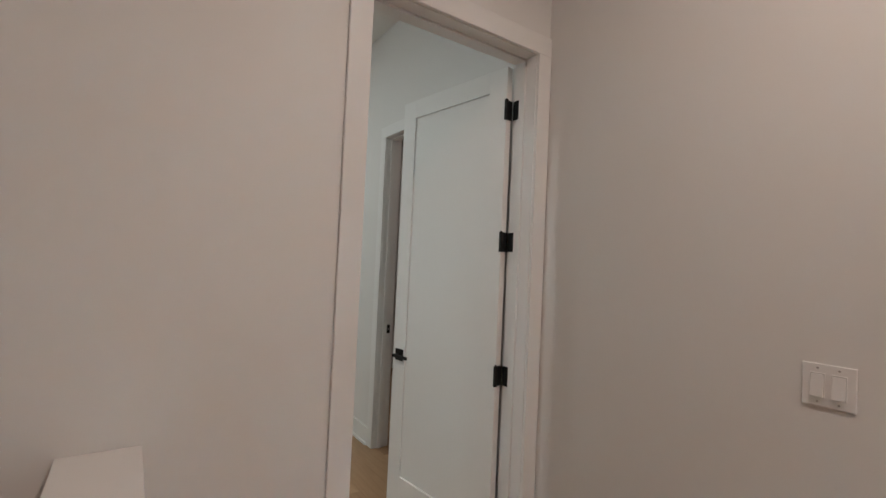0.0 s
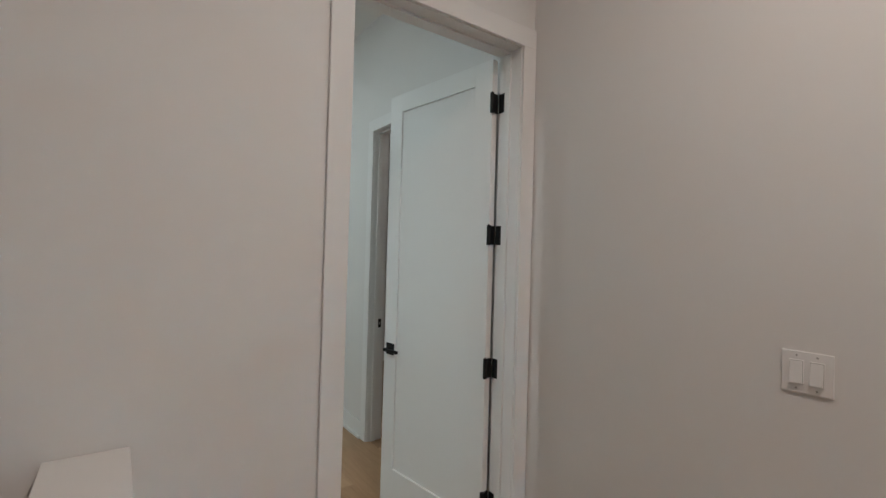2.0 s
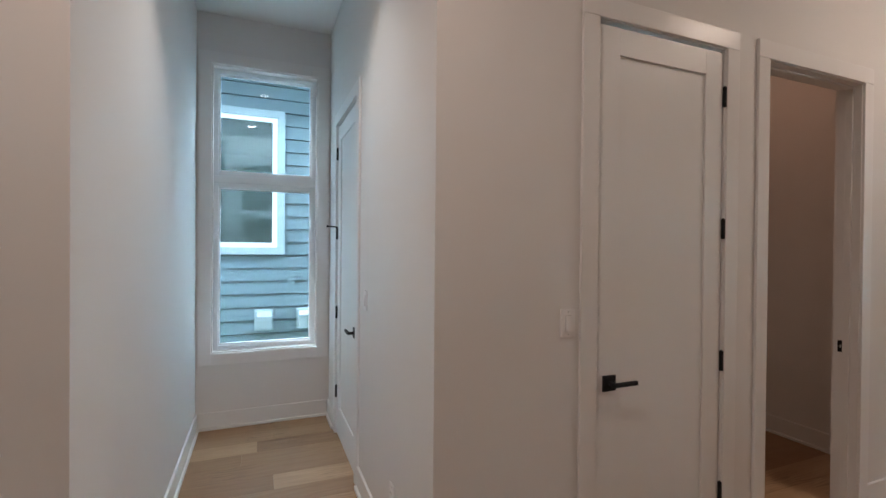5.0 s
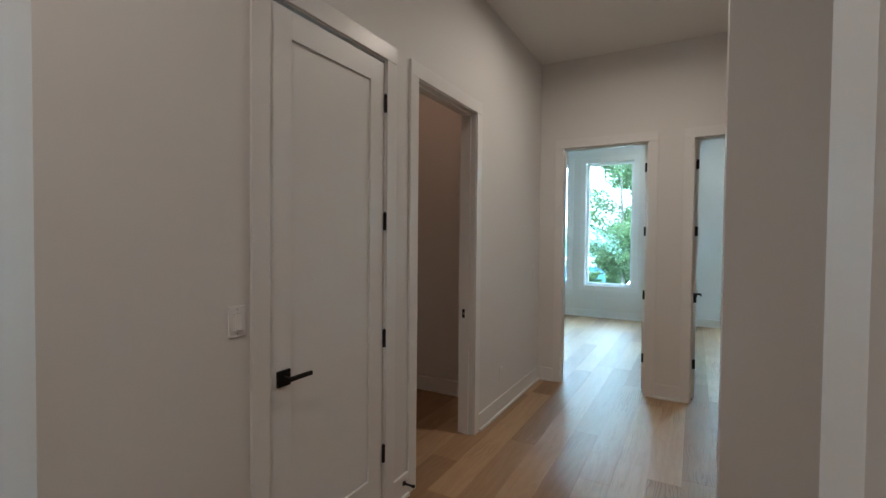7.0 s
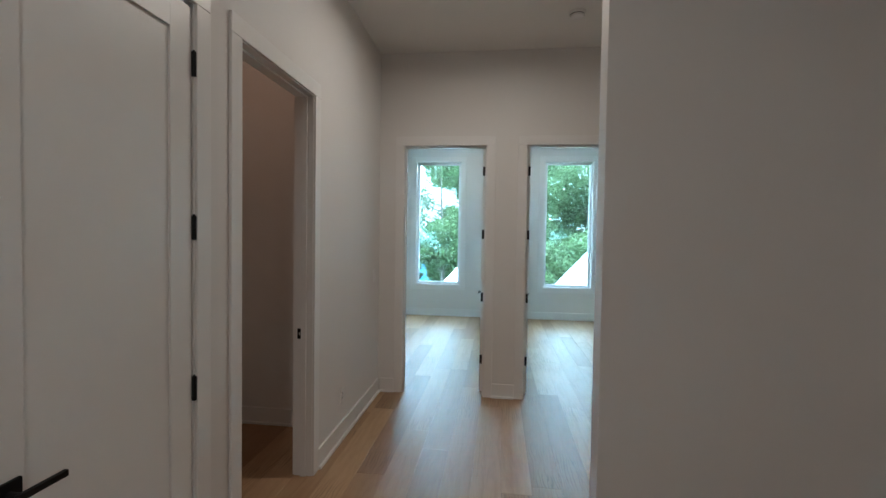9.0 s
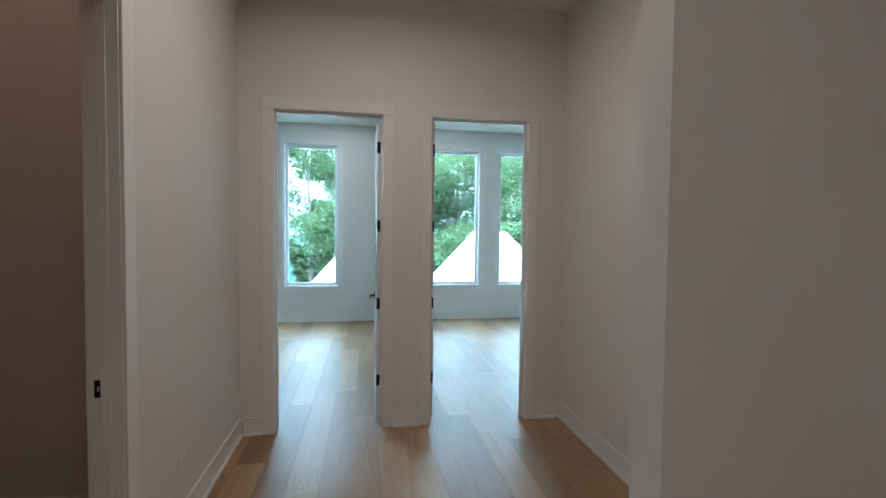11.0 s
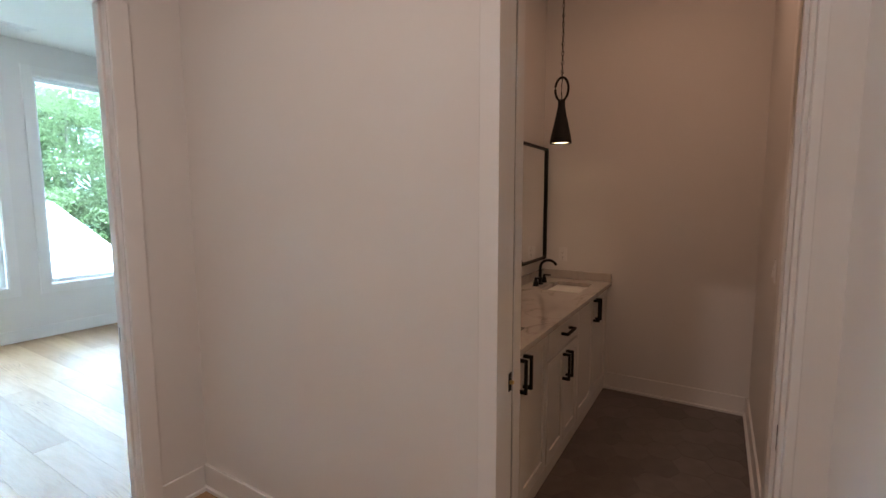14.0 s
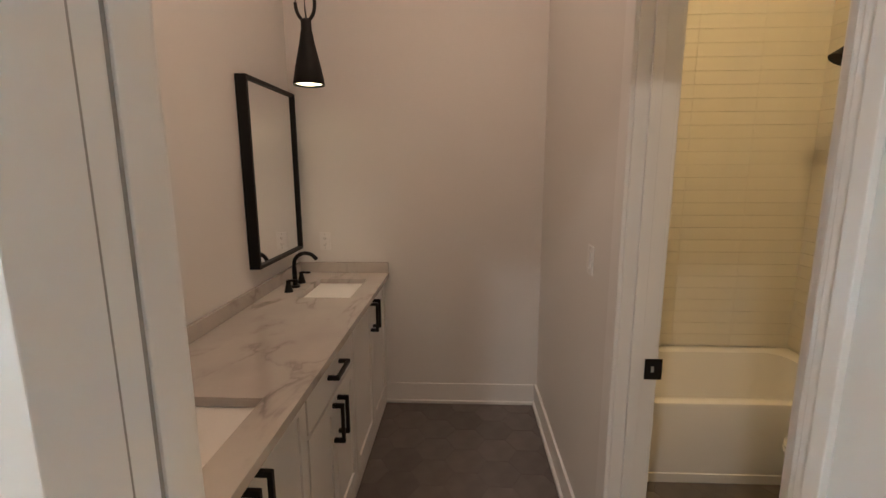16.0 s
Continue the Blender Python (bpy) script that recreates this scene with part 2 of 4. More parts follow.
MIRROR = material("mirror_silver", (0.88, 0.88, 0.88), 0.0, metal=1.0)
GLASS = glass_material("window_glass", (0.98, 1.0, 1.0))
SIDING = material("siding_paint", (0.086, 0.114, 0.128), 0.6, spot=0.05, scale=5, bump=0.08, bump_scale=60, stretch=(1, 0.1, 6))
WHITE_OUT = material("exterior_white", (0.62, 0.65, 0.67), 0.5, spot=0.03, scale=2)
HOUSE_TRIM = material("house_trim_paint", (0.25, 0.275, 0.29), 0.5, spot=0.03, scale=2)
ROOF = material("white_roof", (0.50, 0.53, 0.55), 0.4, spot=0.05, scale=1.5)
BLUE = material("blue_sheet", (0.05, 0.22, 0.50), 0.5, spot=0.1, scale=2)
BARK = material("bark", (0.075, 0.065, 0.055), 0.9, spot=0.4, scale=8, bump=0.8, bump_scale=25)
LEAF = leaf_material()
GRASS = material("grass", (0.032, 0.052, 0.018), 1.0, spot=0.4, scale=0.7, spec=0.0)
# the distance haze is part of this blue-pale base colour
HAZED_WOOD = material("hazed_wood", (0.11, 0.185, 0.18), 0.9, spot=0.3, scale=0.12)
LENS = glow_material("downlight_lens", (1.0, 0.86, 0.70), 6.0)
BULB = glow_material("pendant_bulb", (1.0, 0.74, 0.42), 2.0)
# dull grey that stands for the shade inside the pocket slots
SLOT_SHADE = material("slot_shade", (0.33, 0.315, 0.30), 0.95, spot=0.2, scale=60)
DARK_ROOM = material("dim_interior", (0.10, 0.10, 0.10), 0.8)


# ---- small builders ----
def box(bm, x0, y0, z0, x1, y1, z1, bevel=0.0):
    m = Matrix.Translation(((x0 + x1) / 2, (y0 + y1) / 2, (z0 + z1) / 2)) @ Matrix.Diagonal((abs(x1 - x0), abs(y1 - y0), abs(z1 - z0), 1))
    made = bmesh.ops.create_cube(bm, size=1, matrix=m)["verts"]
    if bevel:
        edges = list({e for v in made for e in v.link_edges})
        bmesh.ops.bevel(bm, geom=edges, offset=bevel, segments=2, profile=0.6, affect="EDGES", clamp_overlap=True)
    return bm


def boxed(*boxes, bevel=0.0):
    bm = bmesh.new()
    for b in boxes:
        box(bm, *b, bevel=bevel)
    return bm


def rod(bm, a, b, r0, r1=None, seg=16):
    """A round bar or cone from a to b."""
    a, b = Vector(a), Vector(b)
    turn = (b - a).to_track_quat("Z", "Y").to_matrix().to_4x4()
    bmesh.ops.create_cone(bm, cap_ends=True, segments=seg, radius1=r0, radius2=r0 if r1 is None else r1, depth=(b - a).length,
                          matrix=Matrix.Translation((a + b) / 2) @ turn)
    return bm


def bent(bm, pts, r, seg=12):
    """A tube along points."""
    rings = []
    pts = [Vector(p) for p in pts]
    for i, p in enumerate(pts):
        d = (pts[min(i + 1, len(pts) - 1)] - pts[max(i - 1, 0)]).normalized()
        q = d.to_track_quat("Z", "Y")
        rings.append([bm.verts.new(p + q @ Vector((r * math.cos(2 * math.pi * k / seg), r * math.sin(2 * math.pi * k / seg), 0))) for k in range(seg)])
    for u, v in zip(rings, rings[1:]):
        for k in range(seg):
            bm.faces.new((u[k], u[(k + 1) % seg], v[(k + 1) % seg], v[k]))
    bm.faces.new(rings[0][::-1])
    bm.faces.new(rings[-1])
    return bm


def lathe(bm, profile, centre=(0, 0, 0), seg=32):
    """A body of revolution about z from (radius, z) pairs."""
    cx, cy, cz = centre
    rings = [[bm.verts.new((cx + r * math.cos(2 * math.pi * k / seg), cy + r * math.sin(2 * math.pi * k / seg), cz + z)) for k in range(seg)] for r, z in profile]
    for u, v in zip(rings, rings[1:]):
        for k in range(seg):
            bm.faces.new((u[k], u[(k + 1) % seg], v[(k + 1) % seg], v[k]))
    return bm


def mesh(name, bm, mat, smooth=False):
    bmesh.ops.recalc_face_normals(bm, faces=bm.faces)
    me = bpy.data.meshes.new(name)
    bm.to_mesh(me)
    bm.free()
    me.materials.append(mat)
    if smooth:
        me.polygons.foreach_set("use_smooth", [True] * len(me.polygons))
        me.set_sharp_from_angle(angle=radians(40))
    return me


def part(name, bm, mat, parent, label="", smooth=False):
    ob = new(name, mesh(name, bm, mat, smooth))
    ob.parent = parent
    return tagged(ob, label)


def thing(name, label, category, at=None, group="", kind=""):
    ob = new(name)
    ob.empty_display_size = 0.1
    if at is not None:
        ob.matrix_world = at
    return tagged(ob, label, category, group, kind)


def solid(name, bm, mat, label, category, at=None, group="", kind="", smooth=False):
    ob = new(name, mesh(name, bm, mat, smooth))
    if at is not None:
        ob.matrix_world = at
    return tagged(ob, label, category, group, kind)


def structure(name, bm, mat, label, category):
    return solid(name, bm, mat, label, category, kind="structure")


def slab(us, vs, keep, place):
    """One connected plate of cells us x vs (those that keep(i, j) wants), thick between place(u, v, 0) and place(u, v, 1)."""
    bm, at = bmesh.new(), {}

    def vert(i, j, k):
        if (i, j, k) not in at:
            at[i, j, k] = bm.verts.new(place(us[i], vs[j], k))
        return at[i, j, k]

    cells = {(i, j) for i in range(len(us) - 1) for j in range(len(vs) - 1) if keep(i, j)}
    for i, j in cells:
        ring = ((i, j), (i + 1, j), (i + 1, j + 1), (i, j + 1))
        for k in (0, 1):
            bm.faces.new([vert(p, q, k) for p, q in ring])
        for e, (di, dj) in enumerate(((0, -1), (1, 0), (0, 1), (-1, 0))):
            if (i + di, j + dj) not in cells:
                (a, b), (c, d) = ring[e], ring[(e + 1) % 4]
                bm.faces.new((vert(a, b, 0), vert(c, d, 0), vert(c, d, 1), vert(a, b, 1)))
    return bm


# ---- plan ----
X1 = 1.853            # east wall of the hall
X2 = -0.70            # west wall of the hall
YA = 2.762            # wall with the first door
YS = -3.794           # wall with the two bedroom doors
T = 0.115             # wall thickness
NY0, NY1, NX = 0.447, 1.492, 4.437  # the window nook
YB = -8.15            # bedroom window wall
BX, BY0, BY1 = -3.218, -2.783, -1.215  # bathroom
GX = -0.90            # bathroom face of the pocket-door wall
HEAD = 2.445
DOOR_H = 2.43
HINGES = (2.22, 1.593, 0.965, 0.337)


def wall_mesh(a, b, holes, z1, place):
    us = sorted({a, b, *[h[0] for h in holes], *[h[1] for h in holes]})
    vs = sorted({0.0, z1, *[h[2] for h in holes], *[h[3] for h in holes]})

    def keep(i, j):
        u, v = (us[i] + us[i + 1]) / 2, (vs[j] + vs[j + 1]) / 2
        return not any(h[0] < u < h[1] and h[2] < v < h[3] for h in holes)

    return slab(us, vs, keep, place)


def wall_x(name, x0, x1, y0, y1, holes=(), z1=CEIL, label="smooth off-white painted wall"):
    """A wall along x. holes: (from, to, sill, head)."""
    return structure(name, wall_mesh(x0, x1, holes, z1, lambda u, v, k: (u, (y0, y1)[k], v)), WALL, label, "wall")


def wall_y(name, y0, y1, x0, x1, holes=(), z1=CEIL, label="smooth off-white painted wall"):
    return structure(name, wall_mesh(y0, y1, holes, z1, lambda u, v, k: ((x0, x1)[k], u, v)), WALL, label, "wall")


J = 0.018             # jamb board
A0, A1 = 0.957, 1.768   # first door
C0, C1 = -1.021, -0.272  # closed door
D0, D1 = -2.159, -1.341  # open doorway
E0, E1 = 0.802, 1.602  # bedroom doors
F0, F1 = -0.375, 0.411
G0, G1 = -2.062, -1.30  # pocket door
N0, N1 = 3.215, 4.003    # nook door
S0, S1 = -1.766, -1.02   # doorway to the tub
B0, B1 = 3.70, 4.518     # doorway in the first room
WZ0, WZ1 = 0.608, 2.958       # nook window
BZ0, BZ1 = 0.602, 3.006       # bedroom windows
BED_WINDOWS = ((1.396, 2.286), (2.60, 3.49), (-1.083, -0.178), (-2.306, -1.438))


def hole(a, b):
    return (a - J, b + J, 0, HEAD + J)


wall_y("wall_east_1", NY1, YA, X1, X1 + T)
wall_y("wall_east_2", YS - T, NY0, X1, X1 + T, [hole(C0, C1), hole(D0, D1)])
wall_x("wall_nook_north", X1 + T, NX, NY1, NY1 + T)
wall_x("wall_nook_south", X1 + T, NX, NY0 - T, NY0, [hole(N0, N1)])
wall_y("wall_nook_window", NY0 - T, NY1 + T, NX, NX + 0.16, [(0.55, 1.387, WZ0, WZ1)])
wall_x("wall_first_door", -1.6, X1 + T, YA, YA + T + 0.02, [hole(A0, A1)])
wall_y("wall_first_room_east", YA + T + 0.02, 7.0, 1.93, 1.93 + T, [hole(B0, B1)])
wall_x("wall_first_room_north", -1.6, 3.4, 7.0, 7.0 + T)
wall_y("wall_stair_west", 0.551, 7.0, -1.6 - T, -1.6)
wall_y("wall_beyond_first_room", 2.9, 7.0, 3.3, 3.4)
# unseen wall, added to stop sky light leaking in behind the doorway
wall_x("wall_beyond_first_room_south", 1.93 + T, 3.3, 2.78, 2.9)
wall_x("wall_bedrooms", -2.7, 3.9, YS - T, YS, [hole(E0, E1), hole(F0, F1)])
wall_x("wall_bedroom_windows", -2.7, 3.9, YB - 0.16, YB, [(a, c, BZ0, BZ1) for a, c in BED_WINDOWS])
wall_y("wall_between_bedrooms", YB, YS - T, 0.53, 0.65)
wall_y("wall_bedroom_east", YB, YS - T, 3.78, 3.9)
wall_y("wall_bedroom_west", YB, YS - T, -2.7, -2.58)
wall_x("wall_hall_stub", X2, 0.299, BY1, -1.100)
wall_x("wall_stair_stub", -1.6, 0.299, 0.436, 0.551)
wall_y("wall_recess_back", -1.100, 0.436, X2 - T, X2)
wall_y("wall_pocket_door", YS, BY1, GX, X2, [(G0 - 0.07, G1 + 0.02, 0, HEAD + J)])
wall_x("wall_vanity", BX - T, GX, BY0 - T, BY0)
wall_y("wall_bath_end", BY0, BY1, BX - T, BX)
wall_x("wall_bath_north", BX - T, X2, BY1, BY1 + T, [hole(S0, S1)])
wall_y("wall_tub_back", BY1 + T, 0.50, BX - T, BX)
wall_x("wall_tub_end", BX, -0.9, 0.38, 0.50)
wall_y("wall_tub_east", BY1 + T, 0.38, -1.02, -0.9)
wall_x("wall_closet_far", X1 + T, 3.7, -2.98, -2.88)
wall_x("wall_closet_near", X1 + T, 3.7, -1.25, -1.15)
wall_y("wall_closet_back", -2.88, -1.25, 3.6, 3.7)

structure("ceiling", boxed((-3.5, -8.35, CEIL, 4.6, 7.15, CEIL + 0.1)), CEILING, "smooth white painted ceiling", "ceiling")
# unseen block, added to keep sky light off the neighbour's wall and pane
structure("roof", boxed((-3.5, -8.35, CEIL + 0.102, 4.6, 7.15, CEIL + 2.3)), HOUSE_TRIM, "plain unseen block above the house that cuts off sky light", "roof")
structure("subfloor", boxed((-3.5, -8.35, -0.22, 4.6, 7.15, -0.02)), GROUT, "floor slab under the boards", "floor")


# ---- trim ----
def baseboard(x0, y0, x1, y1, side):
    """A tall board with a shoe moulding. side: which way it faces: +x, -x, +y, -y."""
    bm = bmesh.new()
    s = 1 if side[0] == "+" else -1
    for d, z0, z1 in ((0.0145, 0.0, 0.137), (0.030, 0.0, 0.020)):
        if side[1] == "y":
            box(bm, min(x0, x1), y0, z0, max(x0, x1), y0 + s * d, z1, bevel=0.003)
        else:
            box(bm, x0, min(y0, y1), z0, x0 + s * d, max(y0, y1), z1, bevel=0.003)
    return structure("baseboard", bm, TRIM, "tall white painted baseboard with a shoe moulding", "baseboard")


CW = 0.089
for args in [
    (X1, NY1, X1, YA - 0.026, "-x"), (X1, NY0, X1, C1 + CW, "-x"), (X1, C0 - CW, X1, D1 + CW, "-x"), (X1, D0 - CW, X1, YS + 0.02, "-x"),
    (X1 - 0.014, NY1, NX, NY1, "-y"), (X1 - 0.014, NY0, N0 - CW, NY0, "+y"), (N1 + CW, NY0, NX, NY0, "+y"), (NX, NY0 + 0.026, NX, NY1 - 0.026, "-x"),
    (E1 + CW, YS, X1 - 0.026, YS, "+y"), (F1 + CW, YS, E0 - CW, YS, "+y"), (X2 + 0.026, YS, F0 - CW, YS, "+y"),
    (X2, YS, X2, G0 - CW, "+x"), (-1.6, YA, A0 - CW, YA, "-y"),
    (-2.58, YB, 0.53, YB, "+y"), (0.65, YB, 3.78, YB, "+y"),
    (BX, -2.23, BX, BY1 - 0.026, "+x"), (BX, BY1, S0 - CW, BY1, "-y"), (1.98, -2.88, 3.6, -2.88, "+y"),
    (1.93, B1 + CW, 1.93, 7.0, "-x"), (X2 + 0.02, -1.100, 0.299, -1.100, "+y"),
]:
    baseboard(*args)


def doorway(name, u0, u1, front, back, axis, cas_front=True, cas_back=True, stop=None, label="white painted door frame with flat casing"):
    """Jambs, casing and stops of an opening from u0 to u1 along the wall ('x' or 'y'), through from front to back."""
    root = thing(name, label, "door frame", kind="structure")
    lo, hi = min(front, back), max(front, back)

    def b(bm, ua, va, za, ub, vb, zb, bevel=0.002):
        if axis == "x":
            box(bm, ua, va, za, ub, vb, zb, bevel=bevel)
        else:
            box(bm, va, ua, za, vb, ub, zb, bevel=bevel)

    for a, c in ((u0 - J, u0), (u1, u1 + J)):
        bm = bmesh.new()
        b(bm, a, lo - 0.002, 0, c, hi + 0.002, HEAD + J)
        part("jamb", bm, TRIM, root)
    bm = bmesh.new()
    b(bm, u0, lo - 0.002, HEAD, u1, hi + 0.002, HEAD + J)
    part("head_jamb", bm, TRIM, root)
    if stop is not None:
        for ua, za, ub, zb in ((u0, 0, u0 + 0.011, HEAD - 0.011), (u1 - 0.011, 0, u1, HEAD - 0.011), (u0, HEAD - 0.011, u1, HEAD)):
            bm = bmesh.new()
            b(bm, ua, stop - 0.017, za, ub, stop + 0.017, zb)
            part("door_stop_strip", bm, TRIM, root)
    for on, v in ((cas_front, front), (cas_back, back)):
        if not on:
            continue
        s = 1 if v == hi else -1
        for ua, za, ub, zb in ((u0 - CW, 0, u0 - 0.005, HEAD + 0.005), (u1 + 0.005, 0, u1 + CW, HEAD + 0.005), (u0 - CW, HEAD + 0.005, u1 + CW, HEAD + 0.005 + CW)):
            if on != True and ub > on[1]:
                ub = on[1]
            if on != True and ua < on[0]:
                ua = on[0]
            bm = bmesh.new()
            b(bm, ua, min(v, v + s * 0.015), za, ub, max(v, v + s * 0.015), zb, bevel=0.004)
            part("casing", bm, TRIM, root)
    return root


doorway("door_frame_1", A0, A1, YA, YA + T + 0.02, "x", cas_front=(-9, X1 - 0.002), stop=YA + 0.075)
doorway("door_frame_2", C0, C1, X1, X1 + T, "y", stop=X1 + 0.06)
doorway("door_frame_3", D0, D1, X1, X1 + T, "y", stop=X1 + 0.055)
doorway("door_frame_4", E0, E1, YS, YS - T, "x", stop=YS - 0.055)
doorway("door_frame_5", F0, F1, YS, YS - T, "x", stop=YS - 0.055)
doorway("door_frame_6", N0, N1, NY0, NY0 - T, "x", stop=NY0 - 0.06)
doorway("door_frame_7", B0, B1, 1.93, 1.93 + T, "y", stop=1.93 + 0.05)
doorway("door_frame_8", S0, S1, BY1, BY1 + T, "x", stop=BY1 + 0.055)


# ---- doors ----
def lever(parent, x, z, side, toward, y):
    """Square rose and flat lever. side: which face; toward: which way the lever points."""
    bm = boxed((x - 0.033, y, z - 0.033, x + 0.033, y + side * 0.010, z + 0.033), bevel=0.002)
    rose = part("handle", bm, BLACK, parent, "matt black square lever handle")
    bm = bmesh.new()
    rod(bm, (x, y + side * 0.008, z), (x, y + side * 0.045, z), 0.010)
    box(bm, x - toward * 0.010, y + side * 0.036, z - 0.009, x + toward * 0.118, y + side * 0.050, z + 0.009, bevel=0.003)
    part("lever", bm, BLACK, rose)


def panel_door(name, width, label, at, handle=0.93, flip=1, levers=(1, -1), pin_stop=False, hinge_side=1, st=0.115, top=0.115):
    """A one-panel shaker door from its hinge edge along +x; hinge knuckles on the face hinge_side."""
    root = thing(name, label, "door", at=at)
    h, br, t = DOOR_H, 0.235, 0.0175
    for x0, x1 in ((0.003, st), (width - st, width - 0.003)):
        part("stile", boxed((x0, -t, 0.012, x1, t, h), bevel=0.0015), DOOR, root)
    for z0, z1 in ((0.012, br), (h - top, h)):
        part("rail", boxed((st, -t, z0, width - st, t, z1), bevel=0.0015), DOOR, root)
    part("panel", boxed((st - 0.004, -0.008, br - 0.004, width - st + 0.004, 0.008, h - top + 0.004)), DOOR, root)
    for z in HINGES:
        bm = bmesh.new()
        y = hinge_side * (t + 0.006)
        rod(bm, (-0.002, y, z - 0.047), (-0.002, y, z + 0.047), 0.0095, seg=12)
        box(bm, -0.004, -hinge_side * t, z - 0.045, 0.003, hinge_side * (t + 0.004), z + 0.045)
        rod(bm, (-0.002, y, z + 0.047), (-0.002, y, z + 0.053), 0.005, 0.003, seg=12)
        hinge = part("hinge", bm, BLACK, root, "matt black hinge")
        if pin_stop and abs(z - 1.593) < 0.1:
            bm = bmesh.new()
            rod(bm, (-0.002, y, z + 0.05), (0.0, y + hinge_side * 0.075, z + 0.055), 0.005, seg=10)
            rod(bm, (0.0, y + hinge_side * 0.07, z + 0.055), (0.0, y + hinge_side * 0.082, z + 0.055), 0.010, seg=12)
            part("pin_stop", bm, BLACK, hinge)
    for s in levers:
        lever(root, width - 0.068, handle, s, -1, s * t)
    part("latch", boxed((width - 0.004, -0.012, handle - 0.03, width - 0.001, 0.012, handle + 0.03)), BLACK, root)
    return root


LABEL = "white one-panel interior door with matt black hinges"
# first door, standing open into the room beyond
panel_door("open_door", 0.812, LABEL + ", standing open", pose(A1 - 0.0225, YA + T + 0.028, 0, 0, 0, 97.5), hinge_side=1, top=0.105)
# closed door in the hall: hinged towards the bedrooms
panel_door("closed_door", C1 - C0 - 0.004, LABEL + ", shut", pose(X1 + 0.020, C0 + 0.002, 0, 0, 0, 90), hinge_side=1)
# nook door, shut
panel_door("closed_door", N1 - N0 - 0.004, LABEL + " and a pin stop, shut", pose(N1 - 0.002, NY0 - 0.020, 0, 0, 0, 180), hinge_side=-1, pin_stop=True)
# bedroom doors, open into the rooms
panel_door("open_door", 0.79, LABEL + ", open into the bedroom", pose(E0 + 0.020, YS - T - 0.012, 0, 0, 0, -90.0), hinge_side=-1)
panel_door("open_door", 0.775, LABEL + ", open into the bedroom", pose(F1 - 0.020, YS - T - 0.012, 0, 0, 0, -90.0), hinge_side=1)


# hinge leaves let into the jambs of the open doors
def jamb_hinges(x, y0, y1, s):
    for z in HINGES:
        solid("hinge_leaf", boxed((x, y0, z - 0.045, x + s * 0.003, y1, z + 0.045)), BLACK, "matt black hinge leaf screwed to the door jamb", "hinge")


jamb_hinges(A1, YA + 0.098, YA + T + 0.022, -1)
jamb_hinges(E0, YS - T - 0.004, YS - 0.078, 1)
jamb_hinges(F1, YS - T - 0.004, YS - 0.078, -1)


def strike(x, y, z, axis, s, w=0.03):
    """A black strike plate with its hole, set on a jamb."""
    if axis == "y":
        root = solid("strike_plate", boxed((x - w / 2, y, z - 0.034, x + w / 2, y + s * 0.003, z + 0.034), bevel=0.001), BLACK, "matt black strike plate on the door jamb", "strike plate")
        part("strike_hole", boxed((x - 0.004, y + s * 0.0028, z - 0.009, x + 0.004, y + s * 0.0036, z + 0.009)), GAP, root)
    return root


strike(X1 + 0.083, D0, 0.93, "y", 1)
strike(1.93 + 0.083, B1, 0.93, "y", -1)
strike(GX + 0.075, G1, 0.925, "y", -1, 0.024)
solid("strike_plate", boxed((F0, YS - 0.098, 0.896, F0 + 0.003, YS - 0.068, 0.964), bevel=0.001), BLACK, "matt black strike plate on the bedroom door jamb", "strike plate")
bath_strike = solid("strike_plate", boxed((S0, BY1 + 0.086, 0.892, S0 + 0.003, BY1 + T + 0.026, 0.962), bevel=0.001), BLACK, "matt black strike plate on the tub doorway", "strike plate")
part("strike_hole", boxed((S0 + 0.0028, BY1 + 0.106, 0.917, S0 + 0.0036, BY1 + 0.115, 0.937)), GAP, bath_strike, "grey hole of the strike")

# ---- pocket door in the bathroom wall ----
pocket = thing("pocket_door_frame", "white split jamb and casing of a pocket door", "door frame", kind="structure")
for x0, x1 in ((GX - 0.002, GX + 0.059), (X2 - 0.090, X2 + 0.002)):
    part("split_jamb", boxed((x0, G0 - 0.069, 0, x1, G0, HEAD), bevel=0.002), TRIM, pocket)
    part("head_jamb", boxed((x0, G0, HEAD, x1, G1, HEAD + J), bevel=0.002), TRIM, pocket)
part("jamb", boxed((GX - 0.002, G1, 0, X2 + 0.002, G1 + 0.020, HEAD + J), bevel=0.002), TRIM, pocket)
for x in (GX + 0.035, X2 - 0.045):
    part("door_stop_strip", boxed((x - 0.012, G1 - 0.010, 0, x + 0.012, G1, HEAD), bevel=0.002), TRIM, pocket)
for v, s in ((GX, -1),):
    for y0, z0, y1, z1 in ((G0 - CW, 0, G0 - 0.005, HEAD + 0.005), (G1 + 0.005, 0, BY1 - 0.002, HEAD + 0.005), (G0 - CW, HEAD + 0.005, BY1 - 0.002, HEAD + 0.005 + CW)):
        part("casing", boxed((v, y0, z0, v + s * 0.017, y1, z1), bevel=0.003), TRIM, pocket)
# added strips fill both slots and give them their dark tone as painted shade
for x0, x1 in ((GX + 0.0592, GX + 0.0658), (GX + 0.1032, GX + 0.1098)):
    part("slot_shade", boxed((x0, G0 - 0.030, 0.005, x1, G0 - 0.004, HEAD - 0.002)), SLOT_SHADE, pocket, "grey strip standing for the shade in the slot")
sliding = thing("pocket_door", "white sliding pocket door, pushed back into the wall", "door")
part("leaf", boxed((GX + 0.066, G0 - 0.76, 0.012, GX + 0.103, G0 - 0.004, HEAD - 0.01)), DOOR, sliding)
